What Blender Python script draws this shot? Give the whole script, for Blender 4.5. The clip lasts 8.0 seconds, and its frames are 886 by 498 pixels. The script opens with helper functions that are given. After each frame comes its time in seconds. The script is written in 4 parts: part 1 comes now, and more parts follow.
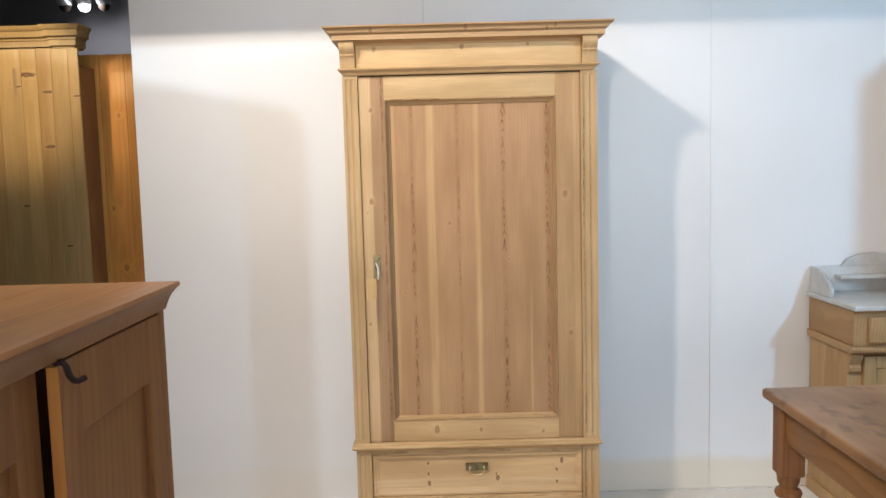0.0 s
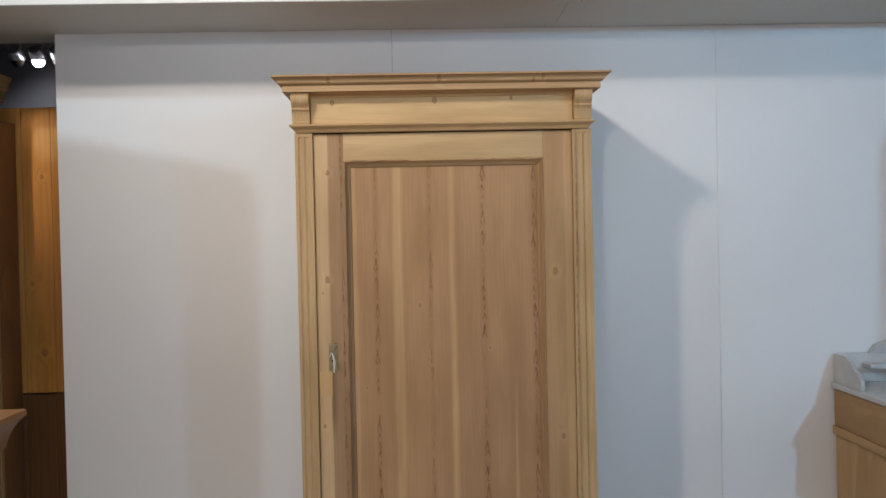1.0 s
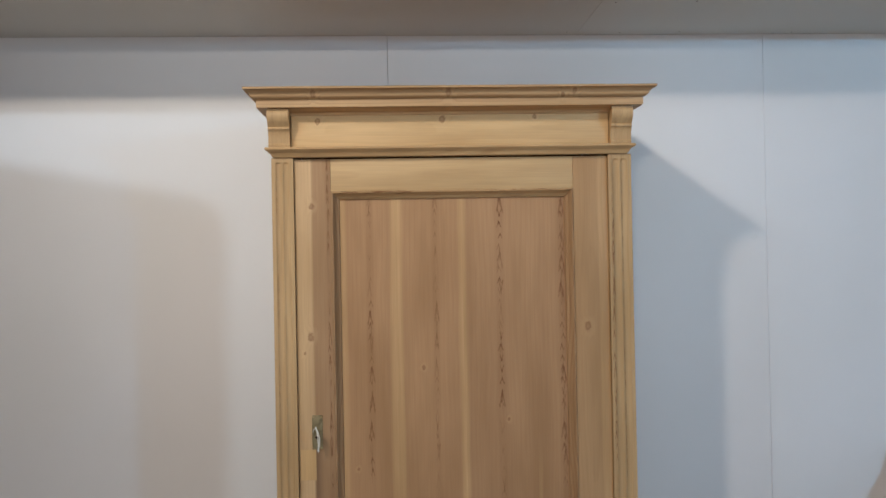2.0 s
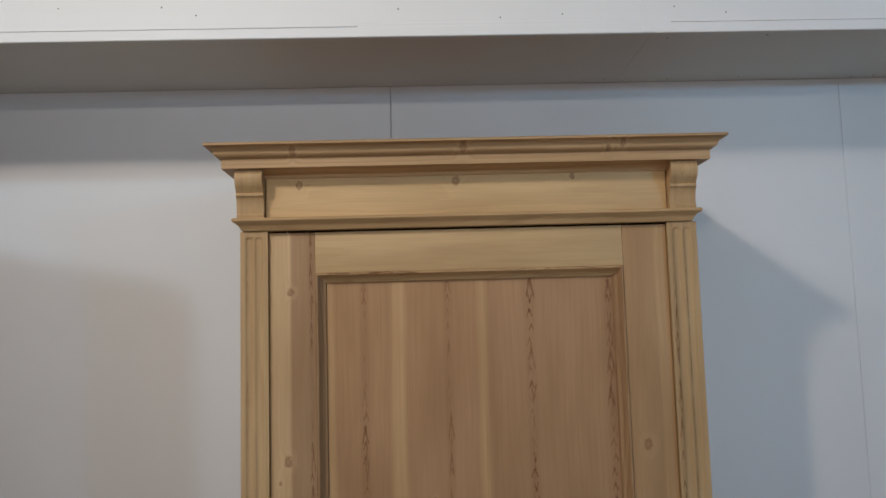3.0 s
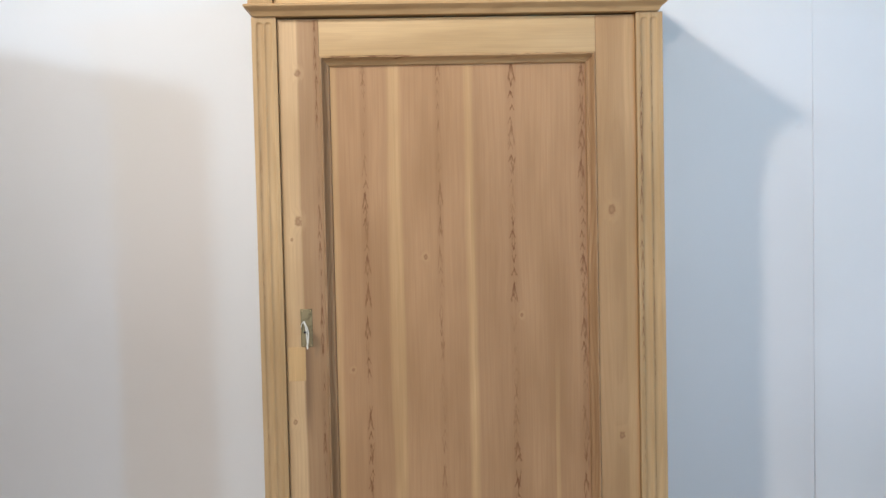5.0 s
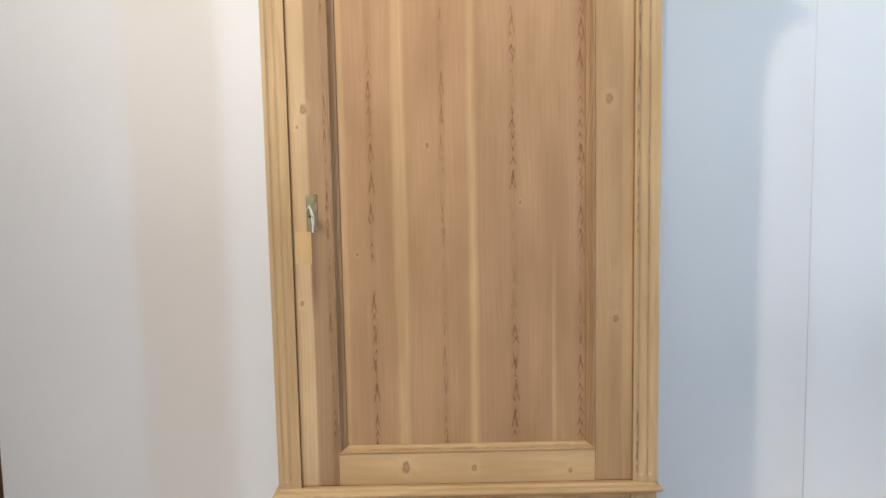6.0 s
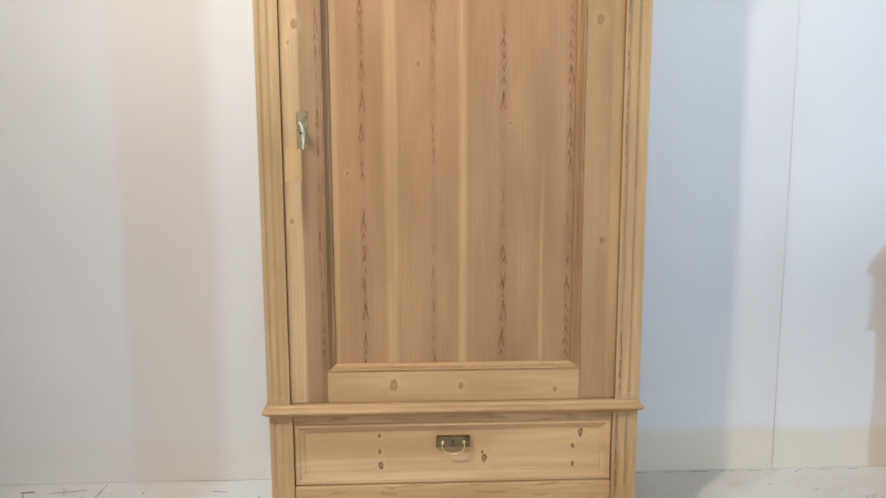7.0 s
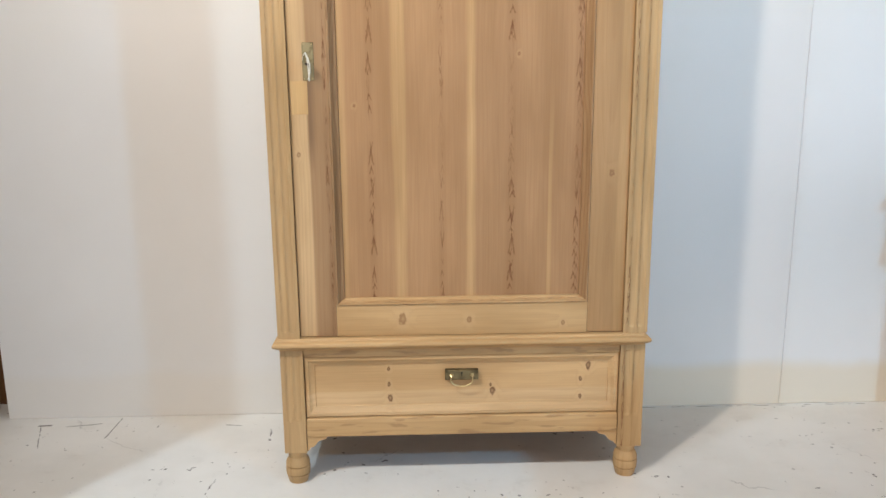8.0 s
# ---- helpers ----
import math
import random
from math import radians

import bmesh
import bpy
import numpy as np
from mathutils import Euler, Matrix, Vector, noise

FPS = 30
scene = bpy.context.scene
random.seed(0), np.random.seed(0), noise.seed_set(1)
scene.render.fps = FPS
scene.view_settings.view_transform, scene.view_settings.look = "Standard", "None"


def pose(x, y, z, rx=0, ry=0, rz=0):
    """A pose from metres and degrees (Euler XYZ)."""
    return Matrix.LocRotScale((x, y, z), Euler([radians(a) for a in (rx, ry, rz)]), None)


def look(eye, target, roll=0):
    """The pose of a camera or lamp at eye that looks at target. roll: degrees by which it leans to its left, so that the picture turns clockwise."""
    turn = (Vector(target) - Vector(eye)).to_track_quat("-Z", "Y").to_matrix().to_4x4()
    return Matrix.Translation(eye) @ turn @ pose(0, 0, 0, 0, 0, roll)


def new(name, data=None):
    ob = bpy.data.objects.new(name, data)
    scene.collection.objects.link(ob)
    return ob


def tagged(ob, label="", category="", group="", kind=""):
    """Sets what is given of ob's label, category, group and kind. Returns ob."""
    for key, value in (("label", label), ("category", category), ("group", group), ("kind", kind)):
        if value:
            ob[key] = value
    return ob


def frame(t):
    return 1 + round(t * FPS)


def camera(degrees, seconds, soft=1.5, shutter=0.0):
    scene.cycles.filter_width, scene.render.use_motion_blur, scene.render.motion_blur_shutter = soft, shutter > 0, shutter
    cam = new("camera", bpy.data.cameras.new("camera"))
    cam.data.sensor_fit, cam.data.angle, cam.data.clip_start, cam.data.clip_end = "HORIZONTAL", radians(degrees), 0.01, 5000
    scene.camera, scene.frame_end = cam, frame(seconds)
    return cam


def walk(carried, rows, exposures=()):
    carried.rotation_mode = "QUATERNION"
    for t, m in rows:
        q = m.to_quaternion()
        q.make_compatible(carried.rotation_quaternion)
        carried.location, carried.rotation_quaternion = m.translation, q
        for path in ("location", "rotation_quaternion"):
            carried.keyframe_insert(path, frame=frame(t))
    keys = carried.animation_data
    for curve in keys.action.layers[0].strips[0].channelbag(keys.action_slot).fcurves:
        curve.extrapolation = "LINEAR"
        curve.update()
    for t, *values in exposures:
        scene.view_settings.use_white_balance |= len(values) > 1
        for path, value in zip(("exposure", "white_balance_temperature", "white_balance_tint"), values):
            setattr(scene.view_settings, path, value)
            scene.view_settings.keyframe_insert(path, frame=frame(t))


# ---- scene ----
cam = camera(58.2, 8.0)
PATH = [
    (0, (-0.12, -3.142, 1.495), (-0.118, -1.15, 1.309), -1.5),
    (0.5, (-0.106, -2.916, 1.516), (-0.045, -0.92, 1.4), -1.8),
    (1, (-0.08, -2.662, 1.531), (-0.025, -0.663, 1.501), -1.2),
    (1.2, (-0.069, -2.575, 1.572), (-0.033, -0.575, 1.528), -0.9),
    (2.3, (-0.162, -2.033, 1.614), (-0.04, -0.039, 1.695), -1.2),
    (2.5, (-0.144, -1.936, 1.616), (-0.046, 0.057, 1.753), -1.4),
    (3, (-0.112, -1.716, 1.665), (-0.048, 0.273, 1.865), -1.6),
    (3.5, (-0.118, -1.611, 1.634), (-0.054, 0.384, 1.764), -1.1),
    (4, (-0.127, -1.614, 1.592), (-0.043, 0.384, 1.611), -0.8),
    (4.5, (-0.132, -1.763, 1.49), (-0.034, 0.235, 1.462), -1.4),
    (4.7, (-0.112, -1.846, 1.45), (-0.033, 0.152, 1.403), -1.3),
    (5.8, (-0.08, -2.007, 1.266), (-0.06, -0.014, 1.1), -1.3),
    (6, (-0.061, -2.008, 1.253), (-0.052, -0.019, 1.042), -1.1),
    (6.5, (-0.109, -2.022, 1.194), (-0.026, -0.04, 0.94), -0.7),
    (7, (-0.113, -2.035, 1.14), (-0.03, -0.059, 0.841), -0.2),
    (7.5, (-0.103, -2.042, 1.102), (-0.055, -0.076, 0.733), -0.6),
    (8, (-0.107, -2.034, 1.102), (-0.052, -0.081, 0.675), -0.5),
]
walk(cam, [(t, look(eye, target, roll)) for t, eye, target, roll in PATH], [(0.0, -0.02, 6760, 12), (0.5, -0.26, 6620, 12), (1.0, -0.77, 6560, 12), (2.5, -0.78, 6580, 12), (3.0, -1.25, 6500, 12), (3.5, -0.72, 6600, 12), (4.0, -0.33, 6350, 11), (4.5, -0.31, 6300, 11), (6.0, -0.03, 6530, 11), (7.0, 0.03, 6650, 10), (8.0, 0.12, 6740, 10)])

# ---- world and lights ----
world = bpy.data.worlds.new("world")
scene.world = world
world.use_nodes = True
world.node_tree.nodes["Background"].inputs[0].default_value = (0.6, 0.65, 0.75, 1)
world.node_tree.nodes["Background"].inputs[1].default_value = 0.02


def spot(name, eye, target, watts, colour, cone, radius, blend=0.4):
    data = bpy.data.lights.new(name, "SPOT")
    data.energy, data.color, data.spot_size, data.spot_blend = watts, colour, radians(cone), blend
    data.shadow_soft_size = radius
    ob = new(name, data)
    ob.matrix_world = look(eye, target)
    return ob


spot("spot_warm", (-1.773, -2.40, 3.72), (0.25, 0.46, 1.33), 360, (1.0, 0.89, 0.775), 76, 0.10, 1.0)
spot("spot_cool_east", (2.62, -2.85, 2.5), (1.15, 0.46, 1.45), 258, (0.29, 0.64, 1.0), 78, 0.06, 1.0)
spot("spot_cool_west", (-2.9, -2.6, 4.12), (-1.2, 0.4, 1.6), 345, (0.63, 0.83, 1.0), 58, 0.05, 0.9)
spot("spot_front", (-1.05, -5.0, 3.0), (0.1, 0.3, 2.6), 290, (1.0, 0.965, 0.86), 40, 0.03, 1.0)
spot("spot_orange", (-2.05, -0.6, 2.58), (-1.98, 0.5, 1.93), 92, (1.0, 0.80, 0.52), 38, 0.05, 0.7)
spot("spot_back_room", (-3.18, 3.8, 3.0), (-2.6, 4.5, 1.6), 46, (0.9, 0.94, 1.0), 165, 0.05)


# area lamps added as soft fill, no visible source behind them
def fill_light(name, eye, target, wide, high, watts, colour):
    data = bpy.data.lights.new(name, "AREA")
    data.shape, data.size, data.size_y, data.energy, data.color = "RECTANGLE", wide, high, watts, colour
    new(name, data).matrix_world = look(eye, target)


# overhead fill added to lift the general light
fill_light("ceiling_fill", (0.2, -2.9, 4.16), (0.2, -2.89, 0.0), 4.0, 1.6, 28, (1.0, 0.97, 0.93))
# low frontal fill added before the closed south wall, no opening there
fill_light("south_fill", (0.4, -6.9, 0.95), (0.2, 0.0, 0.5), 6.0, 1.7, 104, (0.95, 0.94, 1.0))


# ---- materials ----
class Nodes:
    """A small helper to write node trees."""

    def __init__(self, name):
        self.mat = bpy.data.materials.new(name)
        self.mat.use_nodes = True
        self.tree = self.mat.node_tree
        self.bsdf = self.tree.nodes["Principled BSDF"]

    def set(self, socket, value):
        if isinstance(value, bpy.types.NodeSocket):
            self.tree.links.new(value, socket)
        elif value is not None:
            socket.default_value = value

    def node(self, kind, out=0, **inputs):
        n = self.tree.nodes.new(kind)
        for key, value in inputs.items():
            self.set(n.inputs[key.replace("_", " ")], value)
        return n.outputs[out]

    def math(self, op, a, b=0.0, c=0.0, clamp=False):
        n = self.tree.nodes.new("ShaderNodeMath")
        n.operation, n.use_clamp = op, clamp
        for s, v in zip(n.inputs, (a, b, c)):
            self.set(s, v)
        return n.outputs[0]

    def xyz(self, vector):
        n = self.tree.nodes.new("ShaderNodeSeparateXYZ")
        self.set(n.inputs[0], vector)
        return n.outputs

    def join(self, x, y, z):
        n = self.tree.nodes.new("ShaderNodeCombineXYZ")
        for s, v in zip(n.inputs, (x, y, z)):
            self.set(s, v)
        return n.outputs[0]

    def noise(self, vector, scale, detail=3.0, rough=0.5):
        n = self.tree.nodes.new("ShaderNodeTexNoise")
        for key, v in (("Vector", vector), ("Scale", scale), ("Detail", detail), ("Roughness", rough)):
            self.set(n.inputs[key], v)
        return n.outputs[0]

    def step(self, value, low, high, to_low=0.0, to_high=1.0):
        n = self.tree.nodes.new("ShaderNodeMapRange")
        n.interpolation_type = "SMOOTHSTEP"
        for s, v in zip(n.inputs, (value, low, high, to_low, to_high)):
            self.set(s, v)
        return n.outputs[0]

    def mix(self, factor, a, b, kind="MIX"):
        n = self.tree.nodes.new("ShaderNodeMix")
        n.data_type, n.blend_type = "RGBA", kind
        for s, v in ((n.inputs[0], factor), (n.inputs[6], a), (n.inputs[7], b)):
            self.set(s, (*v, 1) if isinstance(v, tuple) and len(v) == 3 else v)
        return n.outputs[2]

    def bump(self, height, strength, distance):
        return self.node("ShaderNodeBump", Height=height, Strength=strength, Distance=distance)

    def done(self, colour, rough, normal=None, metal=0.0, specular=0.5):
        self.set(self.bsdf.inputs["Base Color"], (*colour, 1) if isinstance(colour, tuple) else colour)
        self.set(self.bsdf.inputs["Roughness"], rough)
        self.set(self.bsdf.inputs["Metallic"], metal)
        self.set(self.bsdf.inputs["Specular IOR Level"], specular)
        if normal is not None:
            self.set(self.bsdf.inputs["Normal"], normal)
        return self.mat


def pine(name, sap, heart, axis="Z", ring=0.009, core=(-9.0, 9.0), knots=(), contrast=0.5, rough=0.5, centre=0.0, shift=True, worn=0.0, flames=(), streak=None, loose=False, knot=0.64, stripe=0.0, blur=0.004, spike=False, blotch=0.0, ink=(0.20, 0.088, 0.038), dark_patch=None, round_knot=0.9):
    """Pine along an axis. core: across which stretch the darker heartwood lies; knots: (across, along, radius) from the piece's own centre."""
    k = Nodes(name)
    n = k.tree.nodes.new("ShaderNodeTexCoord")
    x, y, z = k.xyz(n.outputs["Object"])
    rand = k.node("ShaderNodeObjectInfo", out=5)
    shove = k.math("MULTIPLY", rand, 17.0 if shift else 0.0)
    if axis == "Z":
        across, along, deep = x, z, y
    elif axis == "X":
        across, along, deep = z, x, y
    else:
        across, along, deep = x, y, z
    run = k.math("ADD", along, shove)
    # knots pull the rings aside
    pull, dark, halo = None, None, None
    for u, v, r in knots:
        du = k.math("DIVIDE", k.math("SUBTRACT", across, u), r * (1.25 if axis == "X" or spike else 1.0))
        dv = k.math("DIVIDE", k.math("SUBTRACT", k.math("ADD", along, k.math("MULTIPLY", k.math("SUBTRACT", rand, 0.5), 1.6)) if loose else along, v), r * (0.36 if spike else 1.35 if axis == "Z" else round_knot))
        d = k.math("SQRT", k.math("ADD", k.math("MULTIPLY", du, du), k.math("MULTIPLY", dv, dv)))
        wob = k.math("MULTIPLY", k.math("SUBTRACT", k.noise(k.join(across, along, deep), 110.0, 2.0), 0.22), 1.3)
        d = k.math("ADD", d, wob)
        m = k.math("MULTIPLY", k.step(d, 0.95, 1.5, 1.0, 0.0), k.step(d, 0.35, 1.05, 0.5, 1.0))
        g = k.math("MULTIPLY", k.step(d, 1.1, 1.7), k.step(d, 1.8, 3.2, 1.0, 0.0))
        halo = g if halo is None else k.math("MAXIMUM", halo, g)
        p = k.math("MULTIPLY", k.step(d, 0.0, 4.0, 1.0, 0.0), ring * 1.6)
        dark = m if dark is None else k.math("MAXIMUM", dark, m)
        pull = p if pull is None else k.math("ADD", pull, p)
    low = k.noise(k.join(k.math("MULTIPLY", across, 5.0), k.math("MULTIPLY", deep, 5.0), k.math("MULTIPLY", run, 1.3)), 1.0, 2.0)
    u = k.math("ADD", k.math("SUBTRACT", across, centre), k.math("MULTIPLY", k.math("SUBTRACT", low, 0.5), 0.035))
    wave = k.noise(k.join(0.0, 3.1, run), 1.7, 1.0)
    off = k.math("ADD", k.math("MULTIPLY", wave, 0.16), deep)
    r = k.math("SQRT", k.math("ADD", k.math("MULTIPLY", u, u), k.math("MULTIPLY", k.math("MULTIPLY", off, off), 0.12)))
    if pull is not None:
        r = k.math("ADD", r, pull)
    jitter = k.noise(k.join(k.math("MULTIPLY", across, 60.0), deep, k.math("MULTIPLY", run, 7.0)), 1.0, 2.0)
    saw = k.math("FRACT", k.math("ADD", k.math("DIVIDE", r, ring), k.math("MULTIPLY", jitter, 0.35)))
    late = k.math("MULTIPLY", k.step(saw, 0.35, 0.92), k.step(saw, 0.93, 1.0, 1.0, 0.0))
    fibre = k.noise(k.join(k.math("MULTIPLY", across, 420.0), k.math("MULTIPLY", deep, 420.0), k.math("MULTIPLY", run, 7.0)), 1.0, 3.0)
    blot = k.noise(k.join(k.math("MULTIPLY", across, 9.0), k.math("MULTIPLY", deep, 9.0), k.math("MULTIPLY", run, 2.2)), 1.0, 3.0)
    a, b = core
    soft = k.math("MULTIPLY", k.math("SUBTRACT", low, 0.5), 0.02)
    uu = k.math("ADD", across, soft)
    inner = k.math("MULTIPLY", k.step(uu, a - blur, a + blur), k.step(uu, b - blur, b + blur, 1.0, 0.0))
    base = k.mix(inner, sap, heart)
    if streak:
        q = k.math("MULTIPLY", k.step(uu, streak[0] - 0.003, streak[0] + 0.002), k.step(uu, streak[1] - 0.002, streak[1] + 0.003, 1.0, 0.0))
        q = k.math("MULTIPLY", q, k.math("MULTIPLY", k.step(along, streak[2] - 0.05, streak[2] + 0.05), k.step(along, streak[3] - 0.1, streak[3] + 0.1, 1.0, 0.0)))
        base = k.mix(k.math("MULTIPLY", q, 0.8), base, sap)
    tint = k.math("MULTIPLY", late, k.math("MULTIPLY", contrast, k.step(blot, 0.3, 0.65, 0.25, 1.0)))
    deepc = tuple(c * f for c, f in zip(heart, (0.62, 0.52, 0.45)))
    col = k.mix(tint, base, deepc)
    col = k.mix(1.0, col, k.node("ShaderNodeCombineColor", Red=k.step(blot, 0.25, 0.75, 0.82, 1.10), Green=k.step(blot, 0.25, 0.75, 0.785, 1.11), Blue=k.step(blot, 0.25, 0.75, 0.73, 1.13)), "MULTIPLY")
    if stripe:
        # long faint streaks of colour along the board
        st = k.noise(k.join(k.math("MULTIPLY", across, 26.0), k.math("MULTIPLY", deep, 20.0), k.math("MULTIPLY", run, 0.9)), 1.0, 1.0)
        col = k.mix(k.math("MULTIPLY", k.step(st, 0.35, 0.72), stripe), col, tuple(c * f for c, f in zip(heart, (0.72, 0.66, 0.62))))
    f = k.step(fibre, 0.3, 0.7, 0.95, 1.035)
    col = k.mix(1.0, col, k.node("ShaderNodeCombineColor", Red=f, Green=f, Blue=f), "MULTIPLY")
    for f0, wide, force in flames:
        # a column of flame figure: pointed tears of late wood, some hollow, some filled
        bend = k.math("MULTIPLY", k.math("SUBTRACT", low, 0.5), 0.012)
        rag = k.math("MULTIPLY", k.math("SUBTRACT", k.noise(k.join(k.math("MULTIPLY", across, 300.0), f0 * 5.0, k.math("MULTIPLY", run, 90.0)), 1.0, 2.0), 0.5), wide * 0.55)
        side = k.math("ADD", k.math("SUBTRACT", across, f0), k.math("ADD", bend, rag))
        here = k.step(k.noise(k.join(f0 * 31.0, 2.2, run), 5.0, 2.0), 0.36, 0.54, 0.35, 1.0)
        mark = None
        for size, thick, some in ((0.17, 0.6, 0.5), (0.078, 1.0, 0.3), (0.031, 0.75, 0.3)):
            s = k.math("ADD", k.math("DIVIDE", run, size), f0 * 53.0 + size * 91.0)
            dice_node = k.tree.nodes.new("ShaderNodeTexWhiteNoise")
            dice_node.noise_dimensions = "1D"
            k.set(dice_node.inputs["W"], k.math("FLOOR", s))
            r1, r2, r3 = k.xyz(dice_node.outputs["Color"])
            reach = k.math("ADD", k.math("MULTIPLY", r1, 0.22), 0.26)
            loc = k.math("DIVIDE", k.math("SUBTRACT", k.math("FRACT", s), 0.5), reach)
            tip = k.math("ADD", k.math("MULTIPLY", k.math("MULTIPLY", loc, k.math("SIGN", k.math("SUBTRACT", r2, 0.35))), 0.5), 0.5)
            half = k.math("MULTIPLY", k.math("ADD", k.math("MULTIPLY", r2, 0.5), 0.5), wide * thick)
            half = k.math("MULTIPLY", half, k.math("MAXIMUM", k.math("SUBTRACT", 1.0, k.math("MULTIPLY", tip, 1.05)), 0.02))
            du = k.math("ABSOLUTE", k.math("SUBTRACT", side, k.math("MULTIPLY", k.math("SUBTRACT", r3, 0.5), wide * 0.5)))
            e = k.math("DIVIDE", du, half)
            rim = k.math("MULTIPLY", k.step(e, 0.45, 0.85), k.step(e, 1.0, 1.35, 1.0, 0.0))
            fill = k.math("MULTIPLY", k.step(e, 0.8, 1.2, 1.0, 0.0), k.step(tip, 0.25, 0.75, 0.12, 1.0))
            m = k.math("MULTIPLY", k.math("MAXIMUM", k.math("MULTIPLY", rim, 0.8), fill), k.math("MULTIPLY", k.step(tip, 0.0, 0.25), k.step(tip, 0.97, 1.0, 1.0, 0.0)))
            m = k.math("MULTIPLY", m, k.step(r1, some, some + 0.02, 0.0, 0.6 if size > 0.1 else 1.0))
            mark = m if mark is None else k.math("MAXIMUM", mark, m)
        veil = k.math("MULTIPLY", k.step(k.math("ABSOLUTE", side), wide * 0.5, wide * 1.6, 1.0, 0.0), 0.16)
        col = k.mix(k.math("MULTIPLY", k.math("MAXIMUM", k.math("MULTIPLY", mark, here), veil), force), col, (0.165, 0.066, 0.025))
    if dark is not None:
        col = k.mix(k.math("MULTIPLY", halo, 0.2), col, sap)
        col = k.mix(k.math("MULTIPLY", dark, knot), col, ink)
    if dark_patch:
        # a soft-edged dark patch: (across from, to, along from, to)
        q = k.math("MULTIPLY", k.step(uu, dark_patch[0] - 0.006, dark_patch[0] + 0.003), k.step(uu, dark_patch[1] - 0.012, dark_patch[1] + 0.012, 1.0, 0.0))
        q = k.math("MULTIPLY", q, k.math("MULTIPLY", k.step(along, dark_patch[2] - 0.09, dark_patch[2] + 0.04), k.step(along, dark_patch[3] - 0.01, dark_patch[3] + 0.01, 1.0, 0.0)))
        col = k.mix(k.math("MULTIPLY", q, k.step(blot, 0.25, 0.7, 0.5, 0.8)), col, (0.15, 0.085, 0.05))
    if worn:
        w = k.noise(k.join(k.math("MULTIPLY", across, 60.0), k.math("MULTIPLY", deep, 60.0), k.math("MULTIPLY", run, 11.0)), 1.0, 3.0)
        col = k.mix(k.math("MULTIPLY", k.step(w, 0.56, 0.64), worn), col, (0.26, 0.14, 0.07))
    if blotch:
        # dents and spilt stains, longer along the grain
        spot_a = k.noise(k.join(k.math("MULTIPLY", across, 17.0), k.math("MULTIPLY", deep, 17.0), k.math("MULTIPLY", along, 11.0)), 1.0, 4.0)
        spot_b = k.noise(k.join(k.math("MULTIPLY", across, 4.0), deep, k.math("MULTIPLY", along, 3.0)), 1.0, 2.0)
        col = k.mix(k.math("MULTIPLY", k.step(spot_b, 0.4, 0.65), 0.45), col, tuple(c * 1.5 for c in sap))
        col = k.mix(k.math("MULTIPLY", k.step(spot_a, 0.56, 0.66), blotch), col, (0.085, 0.04, 0.02))
    h = k.math("ADD", k.math("MULTIPLY", late, 0.5), fibre)
    return k.done(col, k.math("ADD", rough - 0.06, k.math("MULTIPLY", fibre, 0.14)), k.bump(h, 0.08, 0.001), specular=0.22)


SAP, HEART = (0.59, 0.396, 0.213), (0.38, 0.228, 0.118)
pine_up = pine("pine_upright", SAP, (0.51, 0.336, 0.168), "Z", contrast=0.2, stripe=0.42, flames=((-0.016, 0.004, 0.45),))
pine_torn = pine("pine_torn_upright", SAP, (0.50, 0.33, 0.165), "Z", contrast=0.2, stripe=0.42, flames=((-0.0225, 0.0055, 1.0), (0.005, 0.0025, 0.8)))
pine_cross = pine("pine_cross", SAP, (0.55, 0.353, 0.172), "X", contrast=0.25, worn=0.12)
pine_crown = pine("pine_crown", SAP, (0.50, 0.32, 0.165), "X", contrast=0.45, knots=((0.012, -0.37, 0.008), (0.012, -0.01, 0.009), (0.014, 0.33, 0.007), (0.005, 0.30, 0.006)))
# stronger light near the top is put into the frieze's paler pine
pine_frieze = pine("pine_frieze", (0.63, 0.44, 0.235), (0.62, 0.42, 0.21), "X", ring=0.016, contrast=0.14, stripe=0.2, knots=((0.02, -0.365, 0.009), (0.025, -0.025, 0.010), (0.045, -0.035, 0.005), (0.03, 0.23, 0.007)))
# the dark patch below the lock paints the key's shadow along with stain
pine_stile_l = pine("pine_stile_left", SAP, HEART, "Z", core=(-0.004, 0.2), contrast=0.14, stripe=0.24, flames=((0.0405, 0.0055, 1.0),), dark_patch=(-0.002, 0.012, -0.22, -0.055), centre=0.04, knots=((-0.004, 0.60, 0.007), (-0.012, 0.245, 0.009), (-0.028, 0.20, 0.004), (-0.032, -0.245, 0.006)))
pine_stile_r = pine("pine_stile_right", (0.48, 0.297, 0.143), (0.41, 0.247, 0.12), "Z", core=(-0.05, 0.02), contrast=0.12, stripe=0.24, knots=((-0.014, 0.255, 0.010), (0.005, -0.3, 0.008)))
pine_patch = pine("pine_patch", (0.61, 0.40, 0.19), (0.58, 0.37, 0.17), "Z", contrast=0.12)
pine_rail_t = pine("pine_rail_top", SAP, (0.555, 0.372, 0.187), "X", ring=0.014, contrast=0.14, stripe=0.2)
pine_rail_b = pine("pine_rail_bottom", SAP, (0.55, 0.353, 0.172), "X", ring=0.014, contrast=0.14, stripe=0.2, knots=((0.002, -0.16, 0.013), (-0.004, 0.018, 0.008), (-0.015, 0.27, 0.006)))
PANEL = (0.418, 0.238, 0.117)
STRIP = (0.53, 0.33, 0.158)
